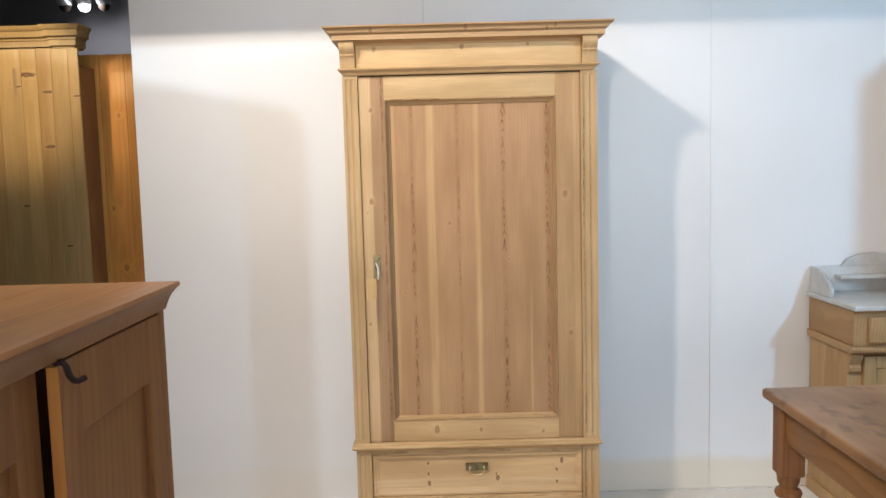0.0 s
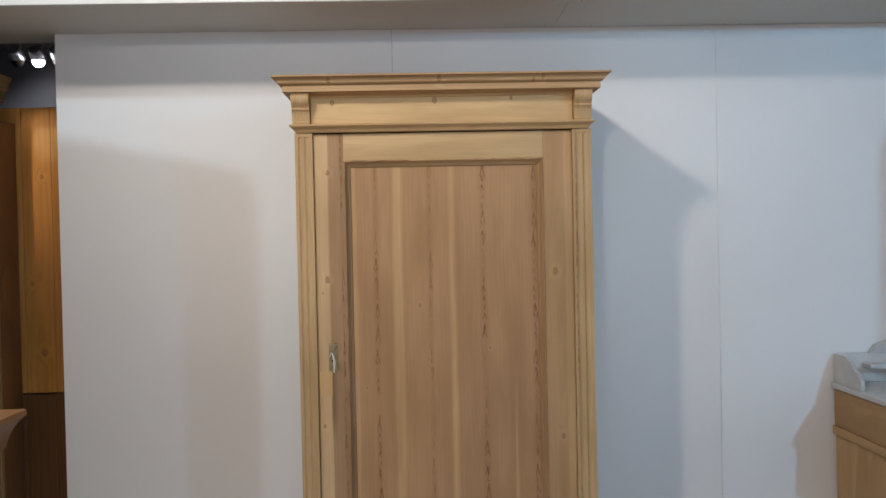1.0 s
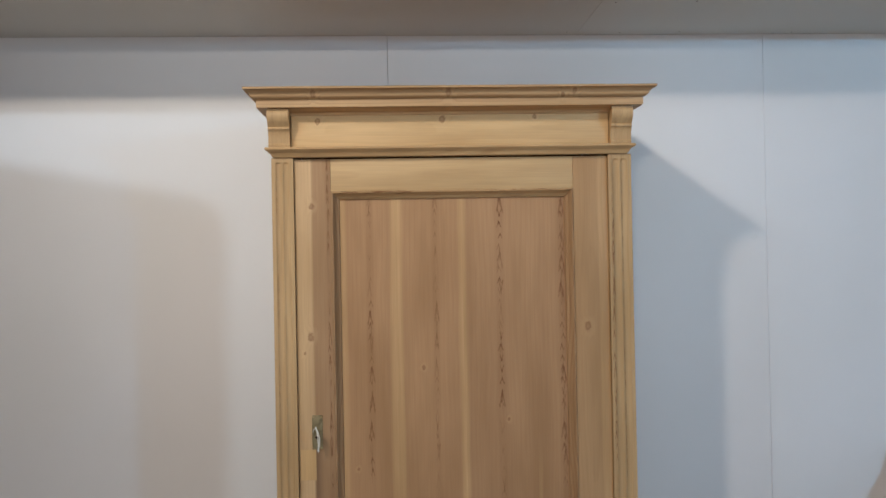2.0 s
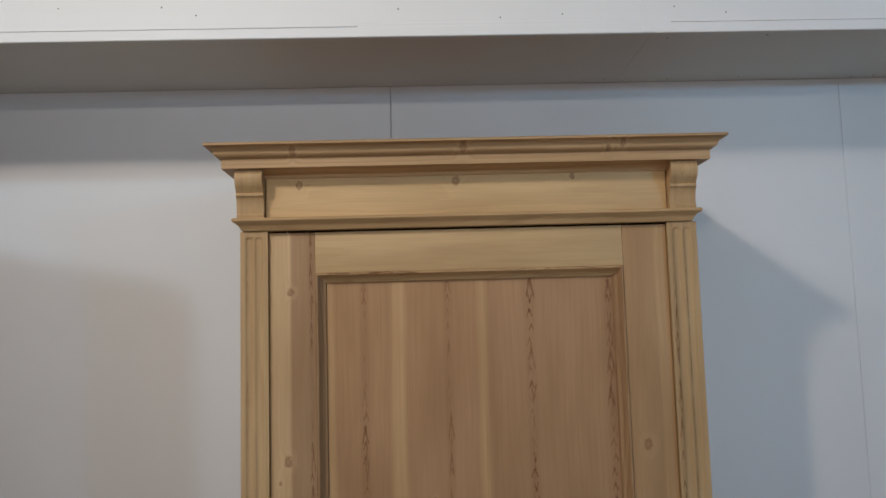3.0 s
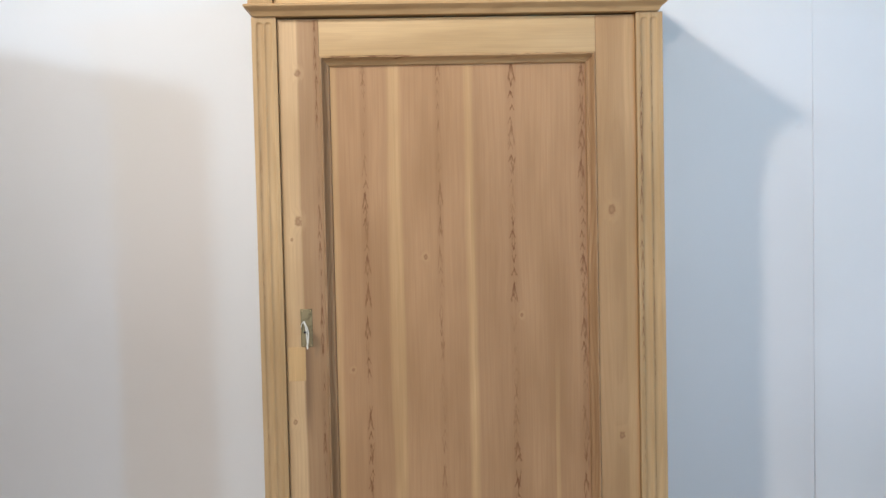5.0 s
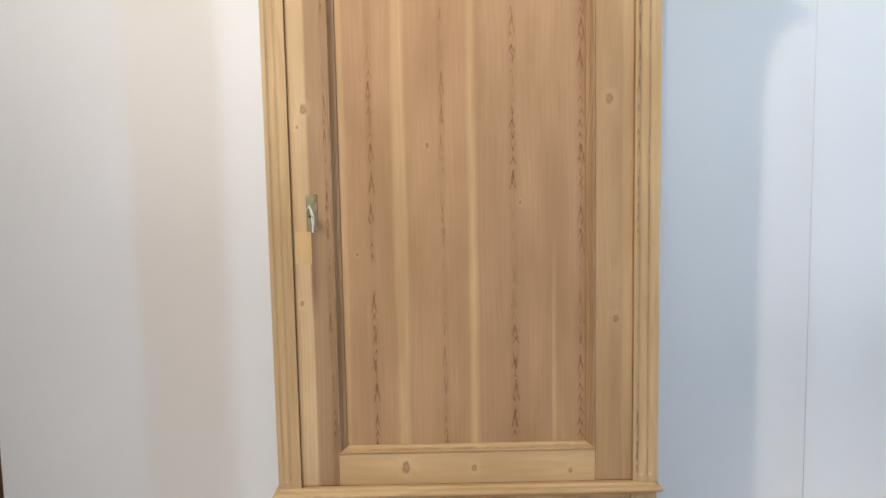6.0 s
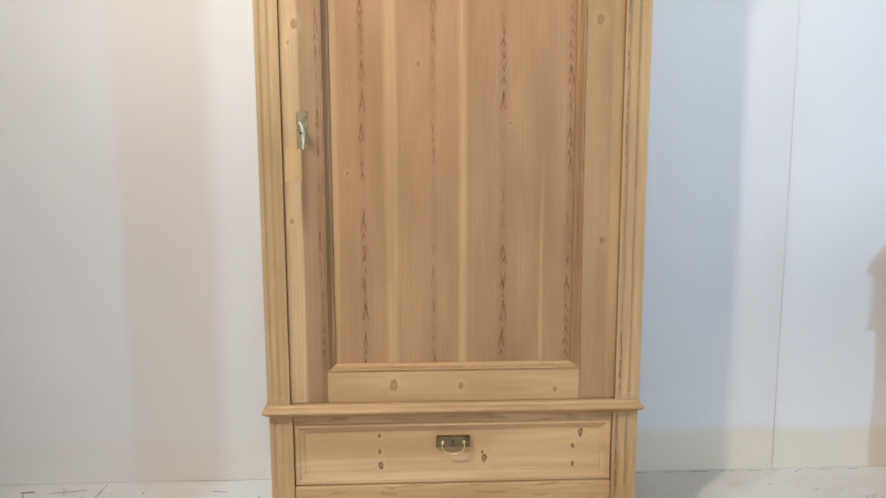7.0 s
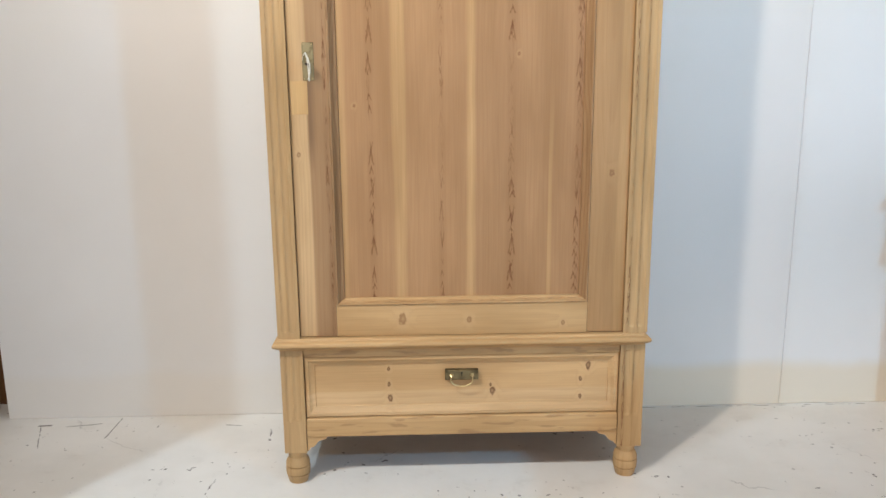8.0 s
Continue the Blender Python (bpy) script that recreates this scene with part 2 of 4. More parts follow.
pine_panel_a = pine("pine_panel_a", STRIP, PANEL, "Z", ring=0.011, core=(-0.062, 0.0615), blur=0.007, contrast=0.1, stripe=0.24, flames=((0.004, 0.009, 0.9),), knots=((-0.035, -0.12, 0.004),))
pine_panel_b = pine("pine_panel_b", STRIP, PANEL, "Z", ring=0.012, core=(-0.076, 0.0845), blur=0.007, contrast=0.1, stripe=0.24, flames=((0.017, 0.008, 0.75),), knots=((-0.02, 0.155, 0.005),), centre=-0.012)
pine_panel_c = pine("pine_panel_c", STRIP, (0.40, 0.229, 0.114), "Z", ring=0.012, core=(-0.136, 0.2), blur=0.007, contrast=0.12, stripe=0.24, flames=((-0.040, 0.0115, 1.0), (0.132, 0.010, 0.9), (0.138, 0.008, 0.7)), streak=(0.060, 0.070, -0.65, -0.12), knots=((-0.023, 0.005, 0.004), (-0.038, -0.447, 0.003)), centre=-0.04)
# upright mouldings are toned darker than the cross ones to hold their shade
pine_mould_v = pine("pine_mould_upright_shaded", (0.43, 0.268, 0.14), (0.36, 0.218, 0.112), "Z", ring=0.006, contrast=0.5, worn=0.3)
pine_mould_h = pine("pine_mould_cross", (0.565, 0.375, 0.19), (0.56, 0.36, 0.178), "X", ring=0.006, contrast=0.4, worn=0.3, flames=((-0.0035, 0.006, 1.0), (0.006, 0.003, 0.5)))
pine_drawer = pine("pine_drawer", SAP, (0.565, 0.362, 0.178), "X", ring=0.017, knot=0.92, ink=(0.12, 0.05, 0.022), round_knot=0.75, contrast=0.16, stripe=0.2, core=(-0.02, 0.2), knots=((0.045, -0.20, 0.006), (0.0, -0.20, 0.006), (-0.04, -0.197, 0.010), (-0.008, 0.078, 0.006), (-0.025, 0.083, 0.011), (0.045, 0.345, 0.011), (0.005, 0.325, 0.007), (-0.045, 0.325, 0.007)))
pine_worn = pine("pine_worn_rail", SAP, (0.55, 0.353, 0.172), "X", contrast=0.4, worn=0.5)
pine_inner = pine("pine_inside", (0.40, 0.24, 0.12), (0.30, 0.17, 0.085), "Z", contrast=0.4, rough=0.7)
pine_old = pine("pine_old_boards", (0.36, 0.265, 0.13), (0.29, 0.20, 0.09), "Z", ring=0.016, contrast=0.25)
old_mats = (pine("pine_old_pale", (0.42, 0.29, 0.125), (0.36, 0.24, 0.10), "Z", ring=0.018, contrast=0.22, stripe=0.3),
            pine("pine_old_dark", (0.37, 0.24, 0.10), (0.31, 0.195, 0.08), "Z", ring=0.016, contrast=0.3, stripe=0.3),
            pine("pine_old_grey", (0.40, 0.28, 0.13), (0.34, 0.23, 0.10), "Z", ring=0.014, contrast=0.25, stripe=0.3))
pine_orange = pine("pine_orange", (0.72, 0.365, 0.10), (0.62, 0.29, 0.075), "Z", ring=0.018, contrast=0.35, loose=True, knots=((0.02, 0.33, 0.008), (-0.03, -0.1, 0.009), (0.015, -0.38, 0.012)))
# same orange pine darkened, shade put into the colour of the lower part
pine_orange_shaded = pine("pine_orange_shaded", (0.23, 0.11, 0.042), (0.17, 0.08, 0.03), "Z", ring=0.018, contrast=0.35)
pine_orange_y = pine("pine_orange_edge", (0.62, 0.30, 0.085), (0.52, 0.235, 0.06), "Z", ring=0.012, contrast=0.3)
# light on the cupboard's top is put into a paler brown than its uprights
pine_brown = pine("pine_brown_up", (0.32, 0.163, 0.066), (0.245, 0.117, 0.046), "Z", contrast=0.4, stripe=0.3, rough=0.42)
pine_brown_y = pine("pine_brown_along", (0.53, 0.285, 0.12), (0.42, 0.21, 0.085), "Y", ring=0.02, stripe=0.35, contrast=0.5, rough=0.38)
pine_honey = pine("pine_honey_along", (0.36, 0.205, 0.105), (0.29, 0.155, 0.075), "Y", ring=0.03, contrast=0.4, rough=0.33, worn=0.5, stripe=0.35, blotch=0.45)
pine_honey_y = pine("pine_honey_apron", (0.43, 0.245, 0.105), (0.35, 0.18, 0.07), "Y", ring=0.014, contrast=0.5, rough=0.35)
pine_honey_x = pine("pine_honey_cross", (0.43, 0.245, 0.105), (0.35, 0.18, 0.07), "X", ring=0.014, contrast=0.5, rough=0.35)
pine_honey_z = pine("pine_honey_up", (0.34, 0.17, 0.075), (0.27, 0.125, 0.05), "Z", ring=0.014, contrast=0.5, rough=0.35)
pine_wash = pine("pine_washstand", (0.58, 0.38, 0.19), (0.46, 0.29, 0.14), "Z", ring=0.016, contrast=0.4)
pine_wash_x = pine("pine_washstand_cross", (0.52, 0.34, 0.17), (0.42, 0.26, 0.125), "Y", ring=0.014, contrast=0.4)


def wall_paint(name, colour, stain=True):
    k = Nodes(name)
    geo = k.node("ShaderNodeNewGeometry")
    x, y, z = k.xyz(geo)
    big = k.noise(geo, 1.6, 4.0)
    col = k.mix(k.step(big, 0.3, 0.7), colour, tuple(c * f for c, f in zip(colour, (0.955, 0.95, 0.94))))
    weave = k.noise(k.join(k.math("MULTIPLY", x, 9.0), k.math("MULTIPLY", y, 9.0), k.math("MULTIPLY", z, 900.0)), 1.0, 2.0)
    fine = k.noise(geo, 260.0, 2.0)
    if stain:
        # a brownish tide mark along the foot of the wall
        edge = k.math("ADD", z, k.math("MULTIPLY", k.noise(geo, 5.0, 3.0), 0.05))
        foot = k.math("MULTIPLY", k.step(edge, 0.14, 0.20, 1.0, 0.0), k.step(x, 0.3, 0.6, 0.25, 1.0))
        col = k.mix(k.math("MULTIPLY", foot, 0.55), col, (0.70, 0.58, 0.39))
        scuff = k.noise(geo, 7.0, 5.0, 0.7)
        col = k.mix(k.math("MULTIPLY", k.step(scuff, 0.68, 0.76), 0.10), col, (0.5, 0.47, 0.42))
    h = k.math("ADD", k.math("MULTIPLY", weave, 0.5), fine)
    return k.done(col, 0.62, k.bump(h, 0.12, 0.0015), specular=0.3)


white_wall = wall_paint("wall_paint", (0.745, 0.74, 0.73))
# light on the beam's face and shade beneath it are put into the paint
white_beam = wall_paint("beam_paint", (0.86, 0.857, 0.845), False)
beam_under = wall_paint("beam_underside_shaded", (0.60, 0.585, 0.55), False)
room_paint = wall_paint("room_paint", (0.62, 0.61, 0.60), False)
grey_paint = wall_paint("grey_paint", (0.105, 0.104, 0.115), False)
dark_ceiling = wall_paint("dark_ceiling", (0.17, 0.145, 0.14), False)
seam_dark = wall_paint("seam", (0.42, 0.41, 0.40), False)


def floor_paint():
    k = Nodes("floor_paint")
    geo = k.node("ShaderNodeNewGeometry")
    x, y, z = k.xyz(geo)
    big = k.noise(geo, 2.2, 5.0, 0.6)
    col = k.mix(k.step(big, 0.35, 0.7), (0.82, 0.81, 0.785), (0.74, 0.73, 0.70))
    # chips in the paint, crowding in places
    spots = k.noise(geo, 38.0, 3.0, 0.55)
    where = k.noise(geo, 3.1, 2.0)
    chip = k.math("MULTIPLY", k.step(spots, 0.66, 0.69), k.step(where, 0.46, 0.6))
    chip2 = k.math("MULTIPLY", k.step(k.noise(k.join(k.math("MULTIPLY", x, 20.0), k.math("MULTIPLY", y, 55.0), 4.0), 1.0, 3.0), 0.74, 0.77), 0.8)
    chip = k.math("MAXIMUM", chip, chip2)
    # fine cracks
    vor = k.tree.nodes.new("ShaderNodeTexVoronoi")
    vor.feature = "DISTANCE_TO_EDGE"
    k.set(vor.inputs["Vector"], k.join(k.math("ADD", x, k.math("MULTIPLY", spots, 0.05)), k.math("ADD", y, k.math("MULTIPLY", big, 0.25)), 0.0))
    k.set(vor.inputs["Scale"], 1.5)
    crack = k.math("MULTIPLY", k.step(vor.outputs["Distance"], 0.0, 0.003, 1.0, 0.0), k.step(k.noise(geo, 4.3, 2.0), 0.54, 0.62))
    # single scratches and board joints where the paint has broken
    rag = k.math("MULTIPLY", k.math("SUBTRACT", k.noise(geo, 35.0, 3.0), 0.5), 0.012)
    gaps = k.noise(geo, 24.0, 2.0)
    for xa, ya, xb, yb, thick, whole in ((-1.267, 0.394, -1.152, 0.414, 0.0022, 0.30), (-1.103, 0.456, -1.105, 0.277, 0.0018, 0.47), (-1.105, 0.277, -1.1, 0.04, 0.0014, 0.56), (-1.345, 0.40, -1.285, 0.24, 0.0016, 0.45), (-0.752, 0.386, -0.692, 0.379, 0.0018, 0.36), (-0.595, 0.36, -0.578, 0.20, 0.0028, 0.53), (-0.69, 0.05, -0.70, -0.06, 0.0022, 0.5), (0.6, 0.455, 1.4, 0.452, 0.0016, 0.5), (-1.36, 0.405, -1.31, 0.407, 0.005, 0.42)):
        long = math.hypot(xb - xa, yb - ya)
        ux, uy = (xb - xa) / long, (yb - ya) / long
        px, py = k.math("SUBTRACT", x, xa), k.math("SUBTRACT", y, ya)
        go = k.math("ADD", k.math("MULTIPLY", px, ux), k.math("MULTIPLY", py, uy))
        off = k.math("ABSOLUTE", k.math("ADD", k.math("SUBTRACT", k.math("MULTIPLY", px, uy), k.math("MULTIPLY", py, ux)), rag))
        line = k.math("MULTIPLY", k.step(off, thick * 0.6, thick * 1.4, 1.0, 0.0), k.math("MULTIPLY", k.step(go, 0.0, 0.008), k.step(go, long - 0.008, long, 1.0, 0.0)))
        chip = k.math("MAXIMUM", chip, k.math("MULTIPLY", line, k.step(gaps, whole - 0.04, whole + 0.04)))
    mark = k.math("MAXIMUM", chip, k.math("MULTIPLY", crack, 0.45))
    col = k.mix(k.math("MULTIPLY", mark, 0.85), col, (0.10, 0.09, 0.085))
    grime = k.step(k.noise(geo, 9.0, 6.0, 0.7), 0.55, 0.75)
    col = k.mix(k.math("MULTIPLY", grime, 0.18), col, (0.45, 0.42, 0.37))
    h = k.math("SUBTRACT", k.noise(geo, 60.0, 3.0), k.math("MULTIPLY", mark, 1.5))
    return k.done(col, k.step(big, 0.3, 0.7, 0.42, 0.6), k.bump(h, 0.25, 0.002), specular=0.4)


def metal(name, colour, rough, dirt):
    k = Nodes(name)
    geo = k.node("ShaderNodeNewGeometry")
    n = k.noise(geo, 45.0, 4.0, 0.6)
    col = k.mix(k.step(n, 0.45, 0.75), colour, dirt)
    return k.done(col, k.step(n, 0.3, 0.7, rough, rough + 0.25), k.bump(n, 0.2, 0.0006), metal=0.9)


def plain(name, colour, rough, scale=80.0, vary=0.15, specular=0.4):
    k = Nodes(name)
    geo = k.node("ShaderNodeNewGeometry")
    n = k.noise(geo, scale, 4.0, 0.6)
    col = k.mix(k.step(n, 0.3, 0.7), colour, tuple(c * (1 - vary) for c in colour))
    return k.done(col, rough, k.bump(n, 0.2, 0.001), specular=specular)


def marble():
    k = Nodes("grey_marble")
    geo = k.node("ShaderNodeNewGeometry")
    n = k.noise(geo, 6.0, 6.0, 0.65)
    vein = k.math("ABSOLUTE", k.math("SUBTRACT", k.noise(geo, 4.0, 5.0, 0.6), 0.5))
    col = k.mix(k.step(n, 0.35, 0.7), (0.42, 0.42, 0.41), (0.54, 0.54, 0.52))
    col = k.mix(k.step(vein, 0.0, 0.012, 0.22, 0.0), col, (0.40, 0.41, 0.43))
    return k.done(col, 0.3, specular=0.5)


floor_mat = floor_paint()
brass = metal("aged_brass", (0.32, 0.265, 0.15), 0.38, (0.16, 0.13, 0.07))
brass_dark = metal("dark_brass", (0.20, 0.16, 0.085), 0.4, (0.09, 0.07, 0.04))
brass_bright = metal("worn_brass", (0.62, 0.48, 0.25), 0.32, (0.55, 0.42, 0.2))
iron = metal("dark_iron", (0.05, 0.04, 0.035), 0.6, (0.10, 0.05, 0.03))
chrome = metal("lamp_metal", (0.5, 0.5, 0.52), 0.3, (0.3, 0.3, 0.32))
string_mat = plain("string", (0.82, 0.79, 0.70), 0.9, 900.0, 0.2)
hole_mat = plain("dark_hole", (0.012, 0.010, 0.008), 0.9)
marble_mat = marble()
glow = bpy.data.materials.new("lamp_glow")
glow.use_nodes = True
glow.node_tree.nodes["Principled BSDF"].inputs["Emission Color"].default_value = (0.9, 0.95, 1.0, 1)
glow.node_tree.nodes["Principled BSDF"].inputs["Emission Strength"].default_value = 30.0


# ---- mesh helpers ----
def part(name, bm, material, parent=None, label="", at=(0, 0, 0), smooth=False):
    """Links a bmesh as one mesh object at a world place, under a thing or a part."""
    bmesh.ops.recalc_face_normals(bm, faces=bm.faces)
    data = bpy.data.meshes.new(name)
    bm.to_mesh(data)
    bm.free()
    data.materials.append(material)
    if smooth:
        data.polygons.foreach_set("use_smooth", [True] * len(data.polygons))
        data.set_sharp_from_angle(angle=radians(38))
    ob = new(name, data)
    spot_at = Vector(at)
    up = parent
    while up is not None:
        spot_at = spot_at - Vector(up.location)
        up = up.parent
    ob.location = spot_at
    ob.parent = parent
    return tagged(ob, label)


def thing(name, at, label, category, group="", kind=""):
    ob = new(name)
    ob.empty_display_size = 0.1
    ob.location = at
    return tagged(ob, label, category, group, kind)


def add_box(bm, x0, x1, y0, y1, z0, z1, bevel=0.0, at=(0, 0, 0), segments=1):
    ax, ay, az = at
    res = bmesh.ops.create_cube(bm, size=1.0)
    vs = res["verts"]
    for v in vs:
        v.co = Vector(((x0 + x1) / 2 - ax + v.co.x * (x1 - x0), (y0 + y1) / 2 - ay + v.co.y * (y1 - y0), (z0 + z1) / 2 - az + v.co.z * (z1 - z0)))
    if bevel:
        edges = list({e for v in vs for e in v.link_edges})
        bmesh.ops.bevel(bm, geom=edges, offset=bevel, segments=segments, affect="EDGES", profile=0.6)


def board(name, parent, material, x0, x1, y0, y1, z0, z1, bevel=0.002, label="", segments=2):
    at = ((x0 + x1) / 2, (y0 + y1) / 2, (z0 + z1) / 2)
    bm = bmesh.new()
    add_box(bm, x0, x1, y0, y1, z0, z1, bevel, at, segments)
    return part(name, bm, material, parent, label, at, smooth=True)


def block(name, material, x0, x1, y0, y1, z0, z1, kind="structure", label="", category="", bevel=0.0):
    at = ((x0 + x1) / 2, (y0 + y1) / 2, (z0 + z1) / 2)
    bm = bmesh.new()
    add_box(bm, x0, x1, y0, y1, z0, z1, bevel, at)
    ob = part(name, bm, material, None, "", at)
    return tagged(ob, label, category, "", kind)


def prism(bm, outline, depth0, depth1, plane="yz"):
    """Extrudes a closed outline between two depths along the axis that the plane leaves."""
    def put(a, b, d):
        return {"yz": (d, a, b), "xz": (a, d, b), "xy": (a, b, d)}[plane]
    lo = [bm.verts.new(put(a, b, depth0)) for a, b in outline]
    hi = [bm.verts.new(put(a, b, depth1)) for a, b in outline]
    n = len(outline)
    for i in range(n):
        j = (i + 1) % n
        bm.faces.new((lo[i], lo[j], hi[j], hi[i]))
    bm.faces.new(lo)
    bm.faces.new(hi[::-1])


def wrap(bm, half, front, back, profile, at=(0, 0, 0)):
    """Runs a closed profile of (outward, z) round three sides of a carcass, mitred at the front corners."""
    rings = []
    for o, z in profile:
        pts = ((-half - o, back), (-half - o, front - o), (half + o, front - o), (half + o, back))
        rings.append([bm.verts.new((x - at[0], y - at[1], z - at[2])) for x, y in pts])
    n = len(rings)
    for i in range(n):
        j = (i + 1) % n
        for s in range(3):
            bm.faces.new((rings[i][s], rings[i][s + 1], rings[j][s + 1], rings[j][s]))
    bm.faces.new([r[0] for r in rings])
    bm.faces.new([r[3] for r in rings][::-1])


def lathe(bm, profile, x, y, steps=28):
    """Turns (radius, z) round an upright axis."""
    rings = []
    for r, z in profile:
        rings.append([bm.verts.new((x + r * math.cos(2 * math.pi * i / steps), y + r * math.sin(2 * math.pi * i / steps), z)) for i in range(steps)])
    for a, b in zip(rings, rings[1:]):
        for i in range(steps):
            j = (i + 1) % steps
            bm.faces.new((a[i], a[j], b[j], b[i]))
    bm.faces.new(rings[0][::-1])
    bm.faces.new(rings[-1])


def tube(bm, points, radius, sides=8):
    """A round bar along points."""
    pts = [Vector(p) for p in points]
    rings = []
    side = None
    for i, p in enumerate(pts):
        d = (pts[min(i + 1, len(pts) - 1)] - pts[max(i - 1, 0)]).normalized()
        if side is None:
            side = d.orthogonal().normalized()
        side = (side - d * side.dot(d)).normalized()
        up = d.cross(side)
        rings.append([bm.verts.new(p + radius * (math.cos(2 * math.pi * k / sides) * side + math.sin(2 * math.pi * k / sides) * up)) for k in range(sides)])
    for a, b in zip(rings, rings[1:]):
        for i in range(sides):
            j = (i + 1) % sides
            bm.faces.new((a[i], a[j], b[j], b[i]))
    bm.faces.new(rings[0][::-1])
    bm.faces.new(rings[-1])


def arc(cx, cy, r, a0, a1, n=6):
    return [(cx + r * math.cos(radians(a0 + (a1 - a0) * i / n)), cy + r * math.sin(radians(a0 + (a1 - a0) * i / n))) for i in range(n + 1)]


# ---- the room ----
WALL = 0.464
block("floor", floor_mat, -7, 6, -7, 7, -0.2, 0.0, label="white painted floor with chips and scuffs", category="floor")
north = block("wall_north", seam_dark, -1.475, 5.0, WALL + 0.006, WALL + 0.11, 0.0, 2.346, label="white partition wall of tall boards with thin seams", category="wall")
for x0, x1 in ((-1.478, -0.1782), (-0.1768, 1.0995), (1.1001, 2.375), (2.377, 3.65), (3.652, 5.0)):
    board("wall_panel", north, white_wall, x0, x1, WALL, WALL + 0.0055, 0.001, 2.3455, 0.0008, segments=1)
block("wall_west", room_paint, -7.1, -7, -7, 7, 0, 4.3, label="plain pale side wall", category="wall")
block("wall_east", room_paint, 5.0, 5.1, -7, 7, 0, 4.3, label="plain pale side wall", category="wall")
block("wall_south", room_paint, -7, 5, -7.1, -7, 0, 4.3, label="plain pale wall", category="wall")
block("wall_far_north", grey_paint, -7, 5, 4.6, 4.7, 0, 4.3, label="dark grey far wall of the back room", category="wall")
block("ceiling", room_paint, -7, 5, -7, 0.1, 4.2, 4.3, label="pale ceiling", category="ceiling")
block("ceiling_back", dark_ceiling, -7, 5, 0.5, 4.6, 3.3, 3.4, label="dark ceiling of the back room", category="ceiling")
# unseen panel added to throw the sloped shadow on the north wall's left
side_west = block("shadow_caster_west", room_paint, -0.52, 0.52, -0.025, 0.025, 0, 2.77, label="unseen tall panel added askew to cast a shadow", category="wall")
side_west.location.x, side_west.location.y = -2.150, -0.68
side_west.rotation_euler = (0, 0, radians(-17.9))
# unseen panel added to shade the wall beyond the washstand from the east spot
block("shadow_caster_east", room_paint, 2.14, 2.24, -1.0, WALL - 0.002, 0, 2.14, label="unseen panel added to cast a shadow", category="wall")

SOF0, SOF1 = 0.085, 0.60
beam = block("beam", white_beam, -7, 5.0, SOF0 + 0.012, SOF1, 2.358, 4.3, label="boxed white ceiling beam, underside coloured darker as shade", category="beam")
for x0, x1 in ((-6.9, 0.45595), (0.45605, 4.99)):
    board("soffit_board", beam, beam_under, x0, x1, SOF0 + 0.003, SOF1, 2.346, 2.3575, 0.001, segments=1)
    board("edge_strip", beam, white_beam, x0, x1, SOF0, SOF0 + 0.0115, 2.347, 2.372, 0.0015, segments=1)
    board("fascia_board", beam, white_beam, x0, x1, SOF0 + 0.002, SOF0 + 0.0115, 2.3735, 2.70, 0.001, segments=1)

# paint-filled stretch of the groove and a lump of filler over the joint
board("filler", beam, white_beam, -0.24, 0.50, SOF0 + 0.0008, SOF0 + 0.004, 2.3665, 2.381, 0.001, segments=1)
bm = bmesh.new()
prism(bm, [(-0.022, -0.014), (-0.004, -0.0145), (0.014, -0.012), (0.028, -0.004), (0.034, 0.012), (0.024, 0.05), (0.012, 0.12), (-0.002, 0.20), (-0.014, 0.20), (-0.02, 0.09), (-0.03, 0.02)], -0.002, 0.002, "xz")
bmesh.ops.bevel(bm, geom=list(bm.edges), offset=0.0009, segments=1, affect="EDGES")
part("filler_patch", bm, white_beam, beam, "", (0.456, SOF0 + 0.0012, 2.363))

# nail heads in the beam's face
dice = random.Random(5)
for i in range(11):
    bm = bmesh.new()
    lathe(bm, [(0.0017, -0.0006), (0.0017, 0.0006)], 0, 0, 8)
    for v in bm.verts:
        v.co = Vector((v.co.x, v.co.z, v.co.y))
    part("nail_head", bm, iron, beam, "", (-1.25 + 0.25 * i + dice.uniform(-0.12, 0.12), SOF0 + 0.0017, 2.385 + dice.uniform(0.0, 0.045)))

for x, y in ((0.50, 0.12), (0.42, 0.43), (0.60, 0.44), (0.80, 0.43), (1.13, 0.45), (1.19, 0.44), (0.74, 0.11)):
    bm = bmesh.new()
    lathe(bm, [(0.0022, -0.0006), (0.0022, 0.0006)], 0, 0, 8)
    part("nail_head", bm, iron, beam, "", (x, y, 2.3458))


